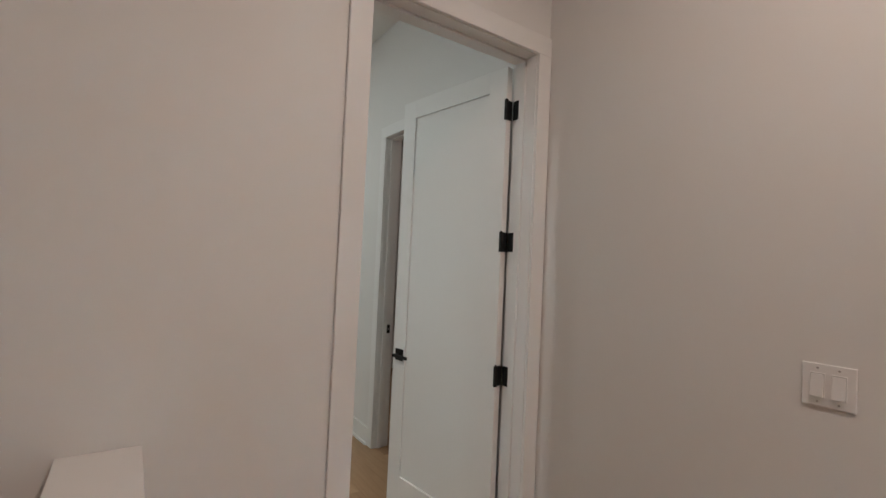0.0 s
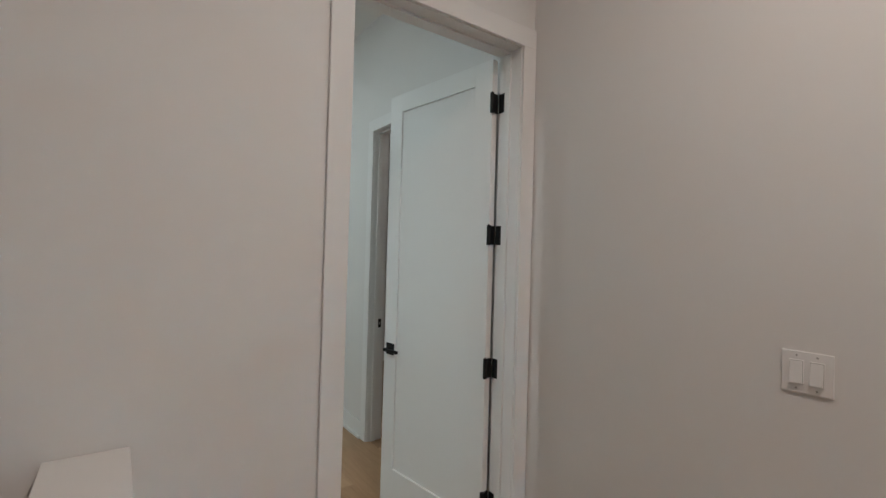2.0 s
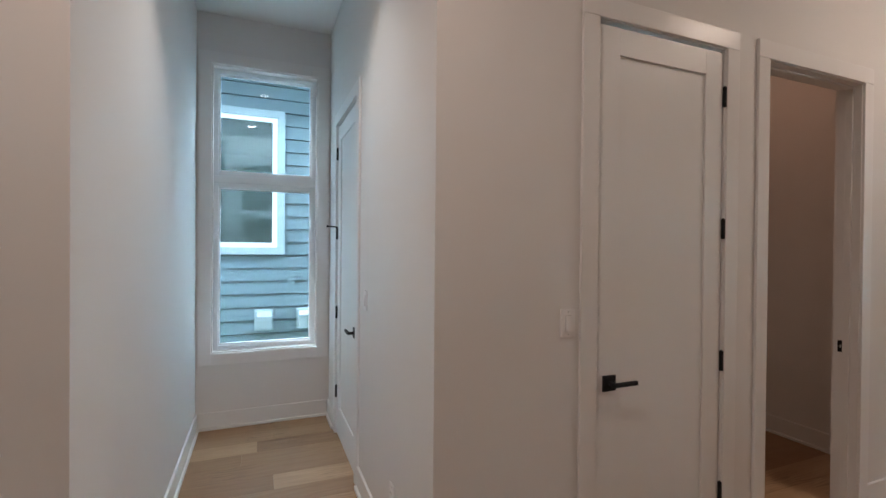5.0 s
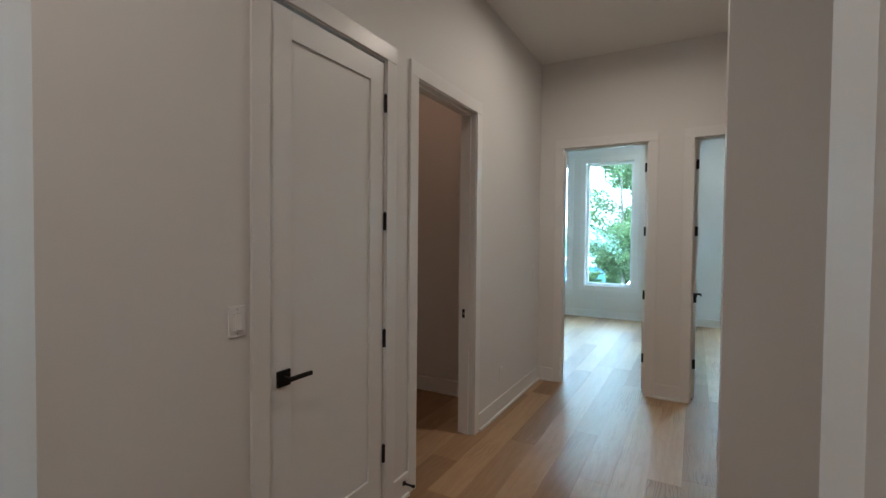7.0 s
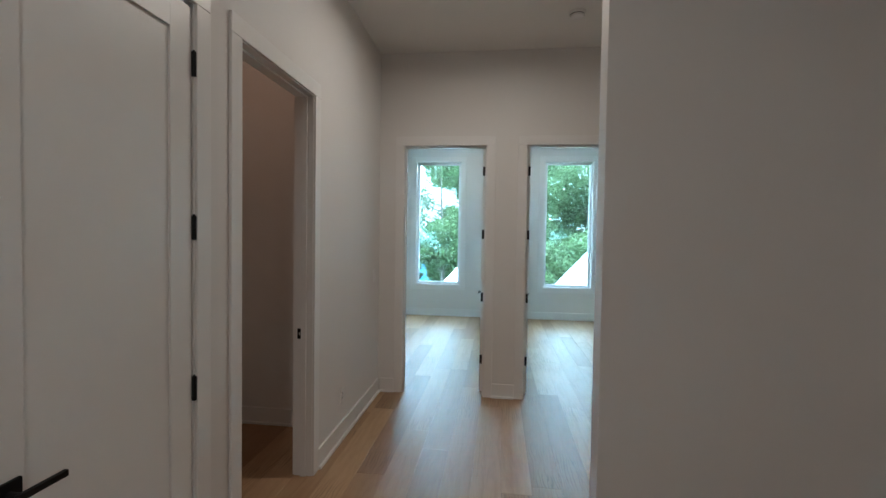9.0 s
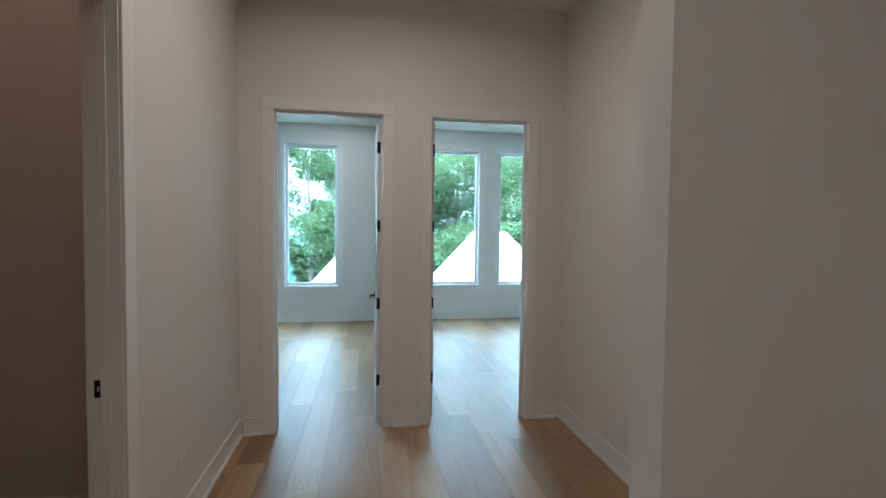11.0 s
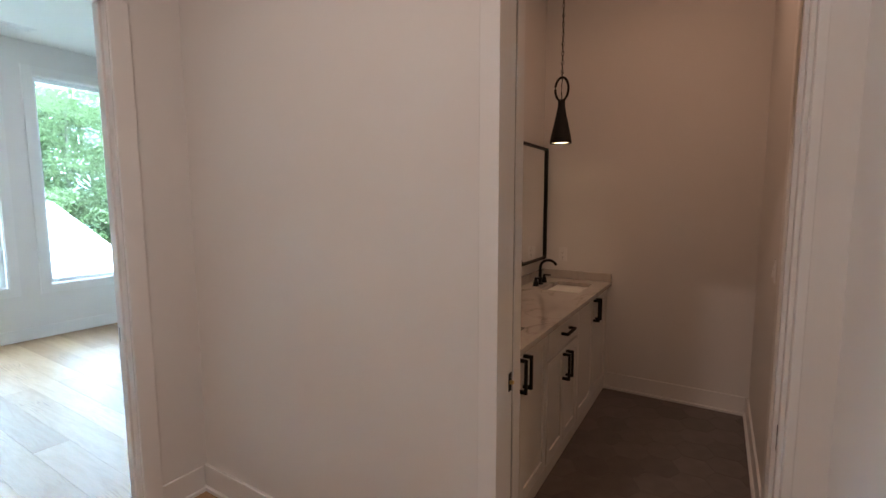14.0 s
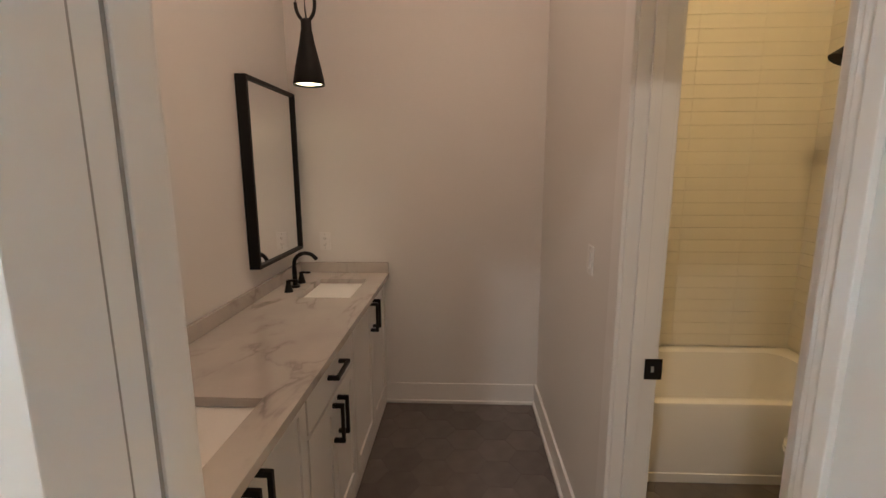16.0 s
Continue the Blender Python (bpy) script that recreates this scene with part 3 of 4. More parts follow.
lp = part("latch_plate", boxed((GX + 0.074, G0 - 0.005, 0.892, GX + 0.096, G0 - 0.0015, 0.958)), BLACK, sliding)
bm = bmesh.new()
box(bm, GX + 0.080, G0 - 0.003, 0.919, GX + 0.092, G0 + 0.012, 0.931, bevel=0.002)
part("latch_hook", bm, BRASS, lp)


# ---- windows ----
def window(name, u0, u1, face, s, axis, depth=0.16, rail=None, crank=False, label="tall white framed window", z0=WZ0, z1=WZ1):
    """A window in a hole from u0 to u1; face: the wall's room face, s: the way into the room."""
    root = thing(name, label, "window", kind="structure")

    def b(bm, ua, va, za, ub, vb, zb, bevel=0.002):
        va, vb = face + s * va, face + s * vb
        if axis == "x":
            box(bm, ua, min(va, vb), za, ub, max(va, vb), zb, bevel=bevel)
        else:
            box(bm, min(va, vb), ua, za, max(va, vb), ub, zb, bevel=bevel)

    for ua, za, ub, zb in ((u0 - CW, z0 - CW, u0 + 0.004, z1 + CW), (u1 - 0.004, z0 - CW, u1 + CW, z1 + CW), (u0 + 0.004, z1 - 0.004, u1 - 0.004, z1 + CW), (u0 + 0.004, z0 - CW, u1 - 0.004, z0 + 0.004)):
        bm = bmesh.new()
        b(bm, ua, 0, za, ub, 0.017, zb)
        part("casing", bm, TRIM, root)
    f = 0.014
    for ua, za, ub, zb in ((u0, z0, u0 + f, z1), (u1 - f, z0, u1, z1), (u0 + f, z1 - f, u1 - f, z1), (u0 + f, z0, u1 - f, z0 + f)):
        bm = bmesh.new()
        b(bm, ua, -depth, za, ub, 0.0, zb)
        part("window_return", bm, TRIM, root)
    lights = [(z0 + f, z1 - f)] if rail is None else [(z0 + f, rail - 0.03), (rail + 0.03, z1 - f)]
    for i, (a, c) in enumerate(lights):
        w = 0.036
        frame_boxes = ((u0 + f, a, u0 + f + w, c), (u1 - f - w, a, u1 - f, c), (u0 + f + w, c - w, u1 - f - w, c), (u0 + f + w, a, u1 - f - w, a + w))
        for k, (ua, za, ub, zb) in enumerate(frame_boxes):
            bm = bmesh.new()
            b(bm, ua, -depth + 0.02, za, ub, -depth + 0.085, zb, bevel=0.004)
            part("window_frame", bm, VINYL, root)
        g0, g1 = u0 + f + w, u1 - f - w
        for ua, za, ub, zb in ((g0, a + w, g0 + 0.012, c - w), (g1 - 0.012, a + w, g1, c - w), (g0, c - w - 0.012, g1, c - w), (g0, a + w, g1, a + w + 0.012)):
            bm = bmesh.new()
            b(bm, ua, -depth + 0.03, za, ub, -depth + 0.065, zb, bevel=0.003)
            part("glazing_bead", bm, VINYL, root)
        bm = bmesh.new()
        b(bm, g0 + 0.004, -depth + 0.044, a + w + 0.004, g1 - 0.004, -depth + 0.050, c - w - 0.004, bevel=0)
        pane = part("pane", bm, GLASS, root, "clear glass pane")
        pane.visible_shadow = False
    if rail is not None:
        bm = bmesh.new()
        b(bm, u0 + f, -depth + 0.01, rail - 0.03, u1 - f, -depth + 0.10, rail + 0.03, bevel=0.004)
        part("cross_rail", bm, VINYL, root)
    if crank:
        bm = bmesh.new()
        m = u0 + (u1 - u0) * 0.72
        b(bm, m - 0.06, -depth + 0.085, z0 + f + 0.002, m + 0.06, -depth + 0.11, z0 + f + 0.022, bevel=0.004)
        b(bm, m - 0.045, -depth + 0.10, z0 + f + 0.020, m + 0.05, -depth + 0.115, z0 + f + 0.030, bevel=0.003)
        part("crank", bm, VINYL, root, "white casement crank")
    return root


window("window_1", 0.55, 1.387, NX, -1, "y", rail=2.035, crank=True, label="tall white casement window with a fixed light above")
for i, (a, c) in enumerate(BED_WINDOWS):
    window("window_%d" % (i + 2), a, c, YB, 1, "x", z0=BZ0, z1=BZ1)

# ---- stair guard ----
guard = thing("stair_half_wall", "low painted half wall with a flat white cap", "half wall", kind="structure")
part("body", boxed((0.20, 1.95, 0, 0.325, YA - 0.001, 0.938)), WALL, guard)
part("cap", boxed((0.172, 1.93, 0.938, 0.352, YA - 0.002, 0.964), bevel=0.003), TRIM, guard, "white painted cap")

# ---- bathroom ----
VY = -2.222          # face of the vanity


def pull(parent, x, z0, z1, y, upright=True):
    bm = bmesh.new()
    if upright:
        box(bm, x - 0.0075, y + 0.032, z0, x + 0.0075, y + 0.046, z1, bevel=0.002)
        for z in (z0 + 0.008, z1 - 0.008):
            box(bm, x - 0.008, y, z - 0.008, x + 0.008, y + 0.040, z + 0.008, bevel=0.002)
    else:
        box(bm, z0, y + 0.032, x - 0.0075, z1, y + 0.046, x + 0.0075, bevel=0.002)
        for z in (z0 + 0.008, z1 - 0.008):
            box(bm, z - 0.008, y, x - 0.008, z + 0.008, y + 0.040, x + 0.008, bevel=0.002)
    part("handle", bm, BLACK, parent, "matt black bar handle")


def shaker_front(name, parent, x0, x1, z0, z1, y):
    root = part(name, boxed((x0 + 0.05, y + 0.002, z0 + 0.05, x1 - 0.05, y + 0.010, z1 - 0.05)), CABINET, parent)
    bm = bmesh.new()
    for a in ((x0, y + 0.001, z0, x0 + 0.055, y + 0.019, z1), (x1 - 0.055, y + 0.001, z0, x1, y + 0.019, z1), (x0 + 0.055, y + 0.001, z0, x1 - 0.055, y + 0.019, z0 + 0.055), (x0 + 0.055, y + 0.001, z1 - 0.055, x1 - 0.055, y + 0.019, z1)):
        box(bm, *a, bevel=0.0015)
    part("door_rim", bm, CABINET, root)
    return root


def vanity_cabinet(x0, x1, drawer):
    """A base unit with two doors that meet in the middle, under a drawer where it has one."""
    root = thing("vanity_cabinet", "white shaker vanity cabinet with matt black bar handles" + (" and one drawer" if drawer else ""), "cabinet", group="vanity cabinets")
    part("body", boxed((x0 + 0.001, BY0 + 0.002, 0.0, x1 - 0.001, VY - 0.019, 0.868)), CABINET, root)
    y, m = VY - 0.019, (x0 + x1) / 2
    top = 0.675 if drawer else 0.858
    if drawer:
        front = part("drawer_front", boxed((x0 + 0.008, y, 0.69, x1 - 0.008, y + 0.019, 0.858), bevel=0.002), CABINET, root)
        pull(front, 0.785, m - 0.085, m + 0.085, VY, upright=False)
    for a, c, hx in ((x0 + 0.008, m - 0.002, m - 0.034), (m + 0.002, x1 - 0.008, m + 0.034)):
        d = shaker_front("door", root, a, c, 0.085, top, y)
        pull(d, hx, top - 0.185, top - 0.020, VY)
    part("plinth", boxed((x0 + 0.001, VY - 0.02, 0.0, x1 - 0.001, VY - 0.002, 0.078), bevel=0.002), CABINET, root)
    return root


vanity_cabinet(BX + 0.002, -2.345, False)
vanity_cabinet(-2.345, -1.715, True)
vanity_cabinet(-1.715, GX - 0.02, False)

# worktop with two cut-outs
SINKS = ((-3.04, -2.63), (-1.585, -1.175))
SY0, SY1 = -2.585, -2.30
cuts = [BX + 0.002, SINKS[0][0], SINKS[0][1], SINKS[1][0], SINKS[1][1], GX - 0.003]
bm = slab(cuts, [BY0 + 0.002, SY0, SY1, VY + 0.033], lambda i, j: not (i % 2 == 1 and j == 1), lambda u, v, k: (u, v, (0.870, 0.900)[k]))
top = solid("worktop", bm, MARBLE, "pale grey-veined marble vanity worktop", "worktop")
part("backsplash", boxed((BX + 0.024, BY0 + 0.002, 0.902, GX - 0.003, BY0 + 0.022, 0.968), bevel=0.002), MARBLE, top)
part("side_splash", boxed((BX + 0.002, BY0 + 0.002, 0.902, BX + 0.022, VY + 0.030, 0.968), bevel=0.002), MARBLE, top)
for a, c in SINKS:
    bm = bmesh.new()
    ring_top = [(a - 0.012, SY0 - 0.012), (c + 0.012, SY0 - 0.012), (c + 0.012, SY1 + 0.012), (a - 0.012, SY1 + 0.012)]
    levels = [(0.0, 0.868), (0.004, 0.84), (0.016, 0.77), (0.05, 0.752), (0.12, 0.748)]
    rings = []
    for inset, z in levels:
        rings.append([bm.verts.new((x + (inset if x < (a + c) / 2 else -inset), y + (inset if y < (SY0 + SY1) / 2 else -inset), z)) for x, y in ring_top])
    for u, v in zip(rings, rings[1:]):
        for k in range(4):
            bm.faces.new((u[k], u[(k + 1) % 4], v[(k + 1) % 4], v[k]))
    bm.faces.new(rings[-1])
    bmesh.ops.bevel(bm, geom=[e for e in bm.edges if abs(e.verts[0].co.z - e.verts[1].co.z) > 0.01], offset=0.02, segments=3, affect="EDGES")
    basin = solid("sink_basin", bm, ENAMEL, "white rectangular undermount sink basin", "sink", group="vanity sinks", smooth=True)
    bm = bmesh.new()
    rod(bm, ((a + c) / 2, (SY0 + SY1) / 2, 0.7485), ((a + c) / 2, (SY0 + SY1) / 2, 0.7525), 0.022)
    part("drain", bm, BLACK, basin)
    # widespread tap
    fx, fy = (a + c) / 2, -2.665
    tap = thing("basin_tap", "matt black widespread basin tap with arched spout", "tap", group="vanity taps")
    bm = bmesh.new()
    rod(bm, (fx, fy, 0.9), (fx, fy, 0.912), 0.026)
    rod(bm, (fx, fy, 0.912), (fx, fy, 1.02), 0.014, 0.0115)
    arc = [(fx, fy, 1.02)] + [(fx, fy + 0.068 - 0.068 * math.cos(math.radians(q)), 1.035 + 0.062 * math.sin(math.radians(q))) for q in range(0, 160, 12)]
    bent(bm, arc, 0.011)
    part("spout", bm, BLACK, tap, smooth=True)
    for s in (-1, 1):
        bm = bmesh.new()
        rod(bm, (fx + s * 0.10, fy, 0.9), (fx + s * 0.10, fy, 0.945), 0.024, 0.013)
        rod(bm, (fx + s * 0.10, fy, 0.945), (fx + s * 0.10, fy, 0.965), 0.012)
        box(bm, fx + s * 0.10 - 0.007, fy - 0.005, 0.957, fx + s * 0.10 + 0.007, fy + 0.055, 0.969, bevel=0.003)
        part("tap_handle", bm, BLACK, tap, smooth=True)

# mirror
mirror = thing("framed_mirror", "tall rectangular mirror in a deep black frame", "mirror")
mx0, mx1, mz0, mz1, my = -3.165, -2.545, 1.066, 2.003, BY0 + 0.002
for a in ((mx0, my, mz0, mx0 + 0.018, my + 0.055, mz1), (mx1 - 0.018, my, mz0, mx1, my + 0.055, mz1), (mx0 + 0.018, my, mz0, mx1 - 0.018, my + 0.055, mz0 + 0.018), (mx0 + 0.018, my, mz1 - 0.018, mx1 - 0.018, my + 0.055, mz1)):
    part("frame_bar", boxed(a, bevel=0.0015), BLACK, mirror)
part("glass", boxed((mx0 + 0.018, my + 0.004, mz0 + 0.018, mx1 - 0.018, my + 0.040, mz1 - 0.018)), MIRROR, mirror, "silvered mirror glass")


# pendant
def pendant(x, y, z):
    root = thing("pendant_lamp", "matt black cone pendant lamp hanging from a chain", "lamp", at=Matrix.Translation((x, y, z)))
    bm = bmesh.new()
    lathe(bm, [(0.080, 0.0), (0.082, 0.005), (0.066, 0.09), (0.041, 0.20), (0.027, 0.275), (0.026, 0.318), (0.014, 0.328), (0.004, 0.330)])
    lathe(bm, [(0.080, 0.0), (0.075, 0.005), (0.060, 0.09), (0.036, 0.20), (0.021, 0.27)])
    part("shade", bm, BLACK, root, smooth=True)
    bm = bmesh.new()
    lathe(bm, [(0.001, 0.005), (0.052, 0.006), (0.070, 0.010), (0.071, 0.014), (0.001, 0.018)])
    part("diffuser", bm, BULB, root, "glowing warm lamp")
    bm = bmesh.new()
    ring = [(0, 0.050 * math.cos(math.radians(q)), 0.402 + 0.086 * math.sin(math.radians(q))) for q in range(0, 361, 15)]
    bent(bm, ring, 0.009)
    part("ring", bm, BLACK, root, smooth=True)
    bm = bmesh.new()
    bent(bm, [(0.003 * math.sin(i * 1.9), 0.003 * math.cos(i * 1.9), 0.328 + i * 0.05) for i in range(int((CEIL - z - 0.328) / 0.05) + 1)], 0.0042, 8)
    part("cord", bm, BLACK, root)
    bm = bmesh.new()
    for i in range(int((CEIL - z - 0.50) / 0.034)):
        zc, flat = 0.492 + i * 0.034, i % 2
        link = [((0.010 * math.cos(math.radians(q))) * (1 - flat), 0.010 * math.cos(math.radians(q)) * flat, zc + 0.021 * math.sin(math.radians(q))) for q in range(0, 361, 45)]
        bent(bm, link, 0.0022, 5)
    part("chain", bm, BLACK, root)
    bm = bmesh.new()
    rod(bm, (0, 0, CEIL - z - 0.025), (0, 0, CEIL - z - 0.001), 0.055, 0.06, seg=24)
    part("ceiling_rose", bm, BLACK, root)
    lamp = new("pendant_light", bpy.data.lights.new("pendant_light", "SPOT"))
    lamp.data.energy, lamp.data.color, lamp.data.spot_size, lamp.data.spot_blend, lamp.data.shadow_soft_size = 2.0, (1.0, 0.70, 0.46), radians(84), 0.8, 0.04
    lamp.location = (x, y, z - 0.004)


pendant(-2.835, -2.524, 1.996)

# ---- tub room ----
tub = thing("bathtub", "white enamelled alcove bathtub", "bathtub")
TX0, TX1, TY0, TY1, TH = BX + 0.012, -2.465, BY1 + T, 0.37, 0.43
bm = bmesh.new()
outer = [(TX0, TY0), (TX1, TY0), (TX1, TY1), (TX0, TY1)]


def tub_ring(inset, z, n=4):
    pts = []
    x0, x1, y0, y1 = TX0 + inset, TX1 - inset, TY0 + inset * 1.3, TY1 - inset * 1.3
    r = max(0.002, min(0.16, inset * 1.4))
    for cx, cy, a0 in ((x1 - r, y1 - r, 0), (x0 + r, y1 - r, 90), (x0 + r, y0 + r, 180), (x1 - r, y0 + r, 270)):
        for k in range(n + 1):
            a = math.radians(a0 + 90 * k / n)
            pts.append(bm.verts.new((cx + r * math.cos(a), cy + r * math.sin(a), z)))
    return pts


rings = [tub_ring(i, z) for i, z in ((0.0, 0.0), (0.0, 0.41), (0.004, TH - 0.004), (0.012, TH), (0.055, TH), (0.075, TH - 0.012), (0.10, 0.25), (0.13, 0.10), (0.19, 0.06))]
for u, v in zip(rings, rings[1:]):
    for k in range(len(u)):
        bm.faces.new((u[k], u[(k + 1) % len(u)], v[(k + 1) % len(u)], v[k]))
bm.faces.new(rings[-1])
part("body", bm, ENAMEL, tub, smooth=True)
part("apron_foot", boxed((TX1 - 0.01, TY0, 0.0, TX1 + 0.006, TY1, 0.05), bevel=0.003), ENAMEL, tub)

shower = thing("shower_head", "matt black shower head on a bent arm", "shower")
bm = bmesh.new()
bent(bm, [(-2.84, 0.365, 2.20), (-2.84, 0.30, 2.21), (-2.84, 0.24, 2.19), (-2.84, 0.20, 2.15)], 0.010)
rod(bm, (-2.84, 0.369, 2.20), (-2.84, 0.357, 2.20), 0.03)
part("arm", bm, BLACK, shower, smooth=True)
bm = bmesh.new()
rod(bm, (-2.84, 0.20, 2.155), (-2.84, 0.16, 2.09), 0.018, 0.055, seg=28)
part("rose", bm, BLACK, shower, smooth=True)
spout = thing("tub_spout", "matt black bath spout below a round valve", "tap")
bm = bmesh.new()
rod(bm, (-2.84, 0.369, 0.575), (-2.84, 0.225, 0.565), 0.026, 0.024)
box(bm, -2.863, 0.205, 0.515, -2.817, 0.245, 0.58, bevel=0.008)
part("spout", bm, BLACK, spout, smooth=True)
bm = bmesh.new()
rod(bm, (-2.84, 0.369, 1.05), (-2.84, 0.355, 1.05), 0.085, seg=32)
rod(bm, (-2.84, 0.355, 1.05), (-2.84, 0.31, 1.05), 0.022)
box(bm, -2.848, 0.30, 1.04, -2.832, 0.312, 1.13, bevel=0.003)
part("valve", bm, BLACK, spout, smooth=True)


toilet = thing("toilet", "white porcelain toilet with a closed lid", "toilet", at=Matrix.Translation((-2.10, -0.045, 0)))


def oval(bm, levels, seg=28):
    """Stacked egg-shaped rings: half width, front, back, height."""
    rings = []
    for w, f, b, z in levels:
        rings.append([bm.verts.new((w * math.cos(2 * math.pi * k / seg), (b if math.sin(2 * math.pi * k / seg) > 0 else -f) * abs(math.sin(2 * math.pi * k / seg)), z)) for k in range(seg)])
    for u, v in zip(rings, rings[1:]):
        for k in range(seg):
            bm.faces.new((u[k], u[(k + 1) % seg], v[(k + 1) % seg], v[k]))
    bm.faces.new(rings[0][::-1])
    bm.faces.new(rings[-1])
    return bm


part("bowl", oval(bmesh.new(), [(0.12, 0.16, 0.24, 0.0), (0.11, 0.15, 0.22, 0.08), (0.13, 0.22, 0.18, 0.22), (0.18, 0.31, 0.17, 0.34), (0.19, 0.33, 0.17, 0.39)]), ENAMEL, toilet, smooth=True)
part("seat", oval(bmesh.new(), [(0.192, 0.335, 0.16, 0.392), (0.195, 0.338, 0.16, 0.402), (0.190, 0.333, 0.16, 0.412)]), ENAMEL, toilet, smooth=True)
part("lid", oval(bmesh.new(), [(0.190, 0.333, 0.16, 0.414), (0.193, 0.336, 0.16, 0.424), (0.180, 0.320, 0.15, 0.434)]), ENAMEL, toilet, smooth=True)
part("cistern", boxed((-0.20, 0.17, 0.36, 0.20, 0.415, 0.74), bevel=0.02), ENAMEL, toilet)
part("cistern_lid", boxed((-0.21, 0.155, 0.742, 0.21, 0.420, 0.775), bevel=0.008), ENAMEL, toilet)
part("flush_lever", boxed((-0.16, 0.150, 0.68, -0.09, 0.169, 0.695), bevel=0.003), BLACK, toilet)

# ---- plates, sockets, fittings ----
def plate(kind, at, gangs=1, label=""):
    """A wall plate, its back on the wall at the origin, facing +y."""
    w = 0.070 + 0.046 * (gangs - 1)
    root = solid("light_switch" if kind == "switch" else "power_socket", boxed((-w / 2, 0, -0.057, w / 2, 0.006, 0.057), bevel=0.0025), PLASTIC,
                 label or ("white rocker light switch on the wall" if kind == "switch" else "white double power socket on the wall"), "switch" if kind == "switch" else "socket", at=at)
    for g in range(gangs):
        x = (g - (gangs - 1) / 2) * 0.046
        if kind == "switch":
            bm = bmesh.new()
            box(bm, x - 0.0165, 0.006, -0.033, x + 0.0165, 0.0085, 0.033, bevel=0.001)
            rim = part("rocker_frame", bm, PLASTIC, root)
            # flat grey sheet paints the shade line round the rocker
            part("gap_shade", boxed((x - 0.0150, 0.0085, -0.0312, x + 0.0150, 0.0088, 0.0312)), GAP, rim)
            bm = bmesh.new()
            vs = [bm.verts.new(p) for p in ((x - 0.014, 0.008, -0.030), (x + 0.014, 0.008, -0.030), (x + 0.014, 0.008, 0.030), (x - 0.014, 0.008, 0.030),
                                            (x - 0.014, 0.0145, -0.030), (x + 0.014, 0.0145, -0.030), (x + 0.014, 0.0095, 0.030), (x - 0.014, 0.0095, 0.030))]
            for f in ((0, 1, 2, 3), (4, 7, 6, 5), (0, 4, 5, 1), (1, 5, 6, 2), (2, 6, 7, 3), (3, 7, 4, 0)):
                bm.faces.new([vs[i] for i in f])
            part("rocker", bm, PLASTIC, root)
        else:
            for dz in (-0.02, 0.02):
                bm = boxed((x - 0.017, 0.006, dz - 0.014, x + 0.017, 0.0085, dz + 0.014), bevel=0.001)
                face = part("outlet", bm, PLASTIC, root)
                part("slots", boxed((x - 0.008, 0.0085, dz - 0.004, x - 0.006, 0.0092, dz + 0.006), (x + 0.006, 0.0085, dz - 0.003, x + 0.008, 0.0092, dz + 0.005), (x - 0.002, 0.0085, dz - 0.010, x + 0.002, 0.0092, dz - 0.006)), DARK_PLASTIC, face)
        for dz in (-0.045, 0.045):
            bm = bmesh.new()
            rod(bm, (x, 0.0055, dz), (x, 0.0068, dz), 0.003, seg=8)
            part("screw", bm, GAP, root)
    return root


plate("switch", pose(X1, 1.718, 1.203, 0, 0, 90), 2, "white double rocker light switch on the wall")
plate("switch", pose(X1, -0.127, 1.196, 0, 0, 90))
plate("socket", pose(X1, -2.72, 0.335, 0, 0, 90))
plate("switch", pose(X1, -3.60, 1.18, 0, 0, 90))
plate("switch", pose(2.96, NY0, 1.18, 0, 0, 0))
plate("socket", pose(2.37, NY0, 0.34, 0, 0, 0))
plate("socket", pose(BX, -2.60, 1.105, 0, 0, -90))
plate("switch", pose(-2.12, BY1, 1.212, 0, 0, 180))


def stop_peg(x, y, z):
    root = thing("door_stop", "matt black door stop screwed to the baseboard", "door stop")
    bm = bmesh.new()
    rod(bm, (x, y, z), (x - 0.006, y, z), 0.014)
    rod(bm, (x - 0.006, y, z), (x - 0.06, y, z), 0.006)
    part("stem", bm, BLACK, root)
    bm = bmesh.new()
    rod(bm, (x - 0.06, y, z), (x - 0.073, y, z), 0.010, 0.009)
    part("tip", bm, BLACK, root)


stop_peg(X1 - 0.014, -1.205, 0.088)


def downlight(x, y):
    root = thing("downlight", "round white recessed ceiling downlight, seen or added as fill, switched on", "lamp", at=Matrix.Translation((x, y, CEIL)), group="ceiling downlights")
    bm = bmesh.new()
    lathe(bm, [(0.055, -0.001), (0.060, -0.006), (0.080, -0.004), (0.083, 0.0)])
    part("trim_ring", bm, TRIM, root, smooth=True)
    bm = bmesh.new()
    lathe(bm, [(0.0005, -0.002), (0.056, -0.002)])
    part("lens", bm, LENS, root)


# the added fill lamps get a fixture as well
for lx, ly, power, colour, beam in DOWNLIGHTS:
    downlight(lx, ly)

detector = thing("smoke_detector", "round white smoke detector on the ceiling", "smoke detector", at=Matrix.Translation((0.09, -3.12, CEIL)))
bm = bmesh.new()
lathe(bm, [(0.068, 0.0), (0.068, -0.012), (0.060, -0.016)])
part("base", bm, PLASTIC, detector, smooth=True)
bm = bmesh.new()
lathe(bm, [(0.055, -0.014), (0.052, -0.034), (0.040, -0.042), (0.0005, -0.043)])
part("cover", bm, PLASTIC, detector, smooth=True)
bm = bmesh.new()
lathe(bm, [(0.0565, -0.018), (0.0565, -0.024)])
part("vent_slot", bm, DARK_PLASTIC, detector)


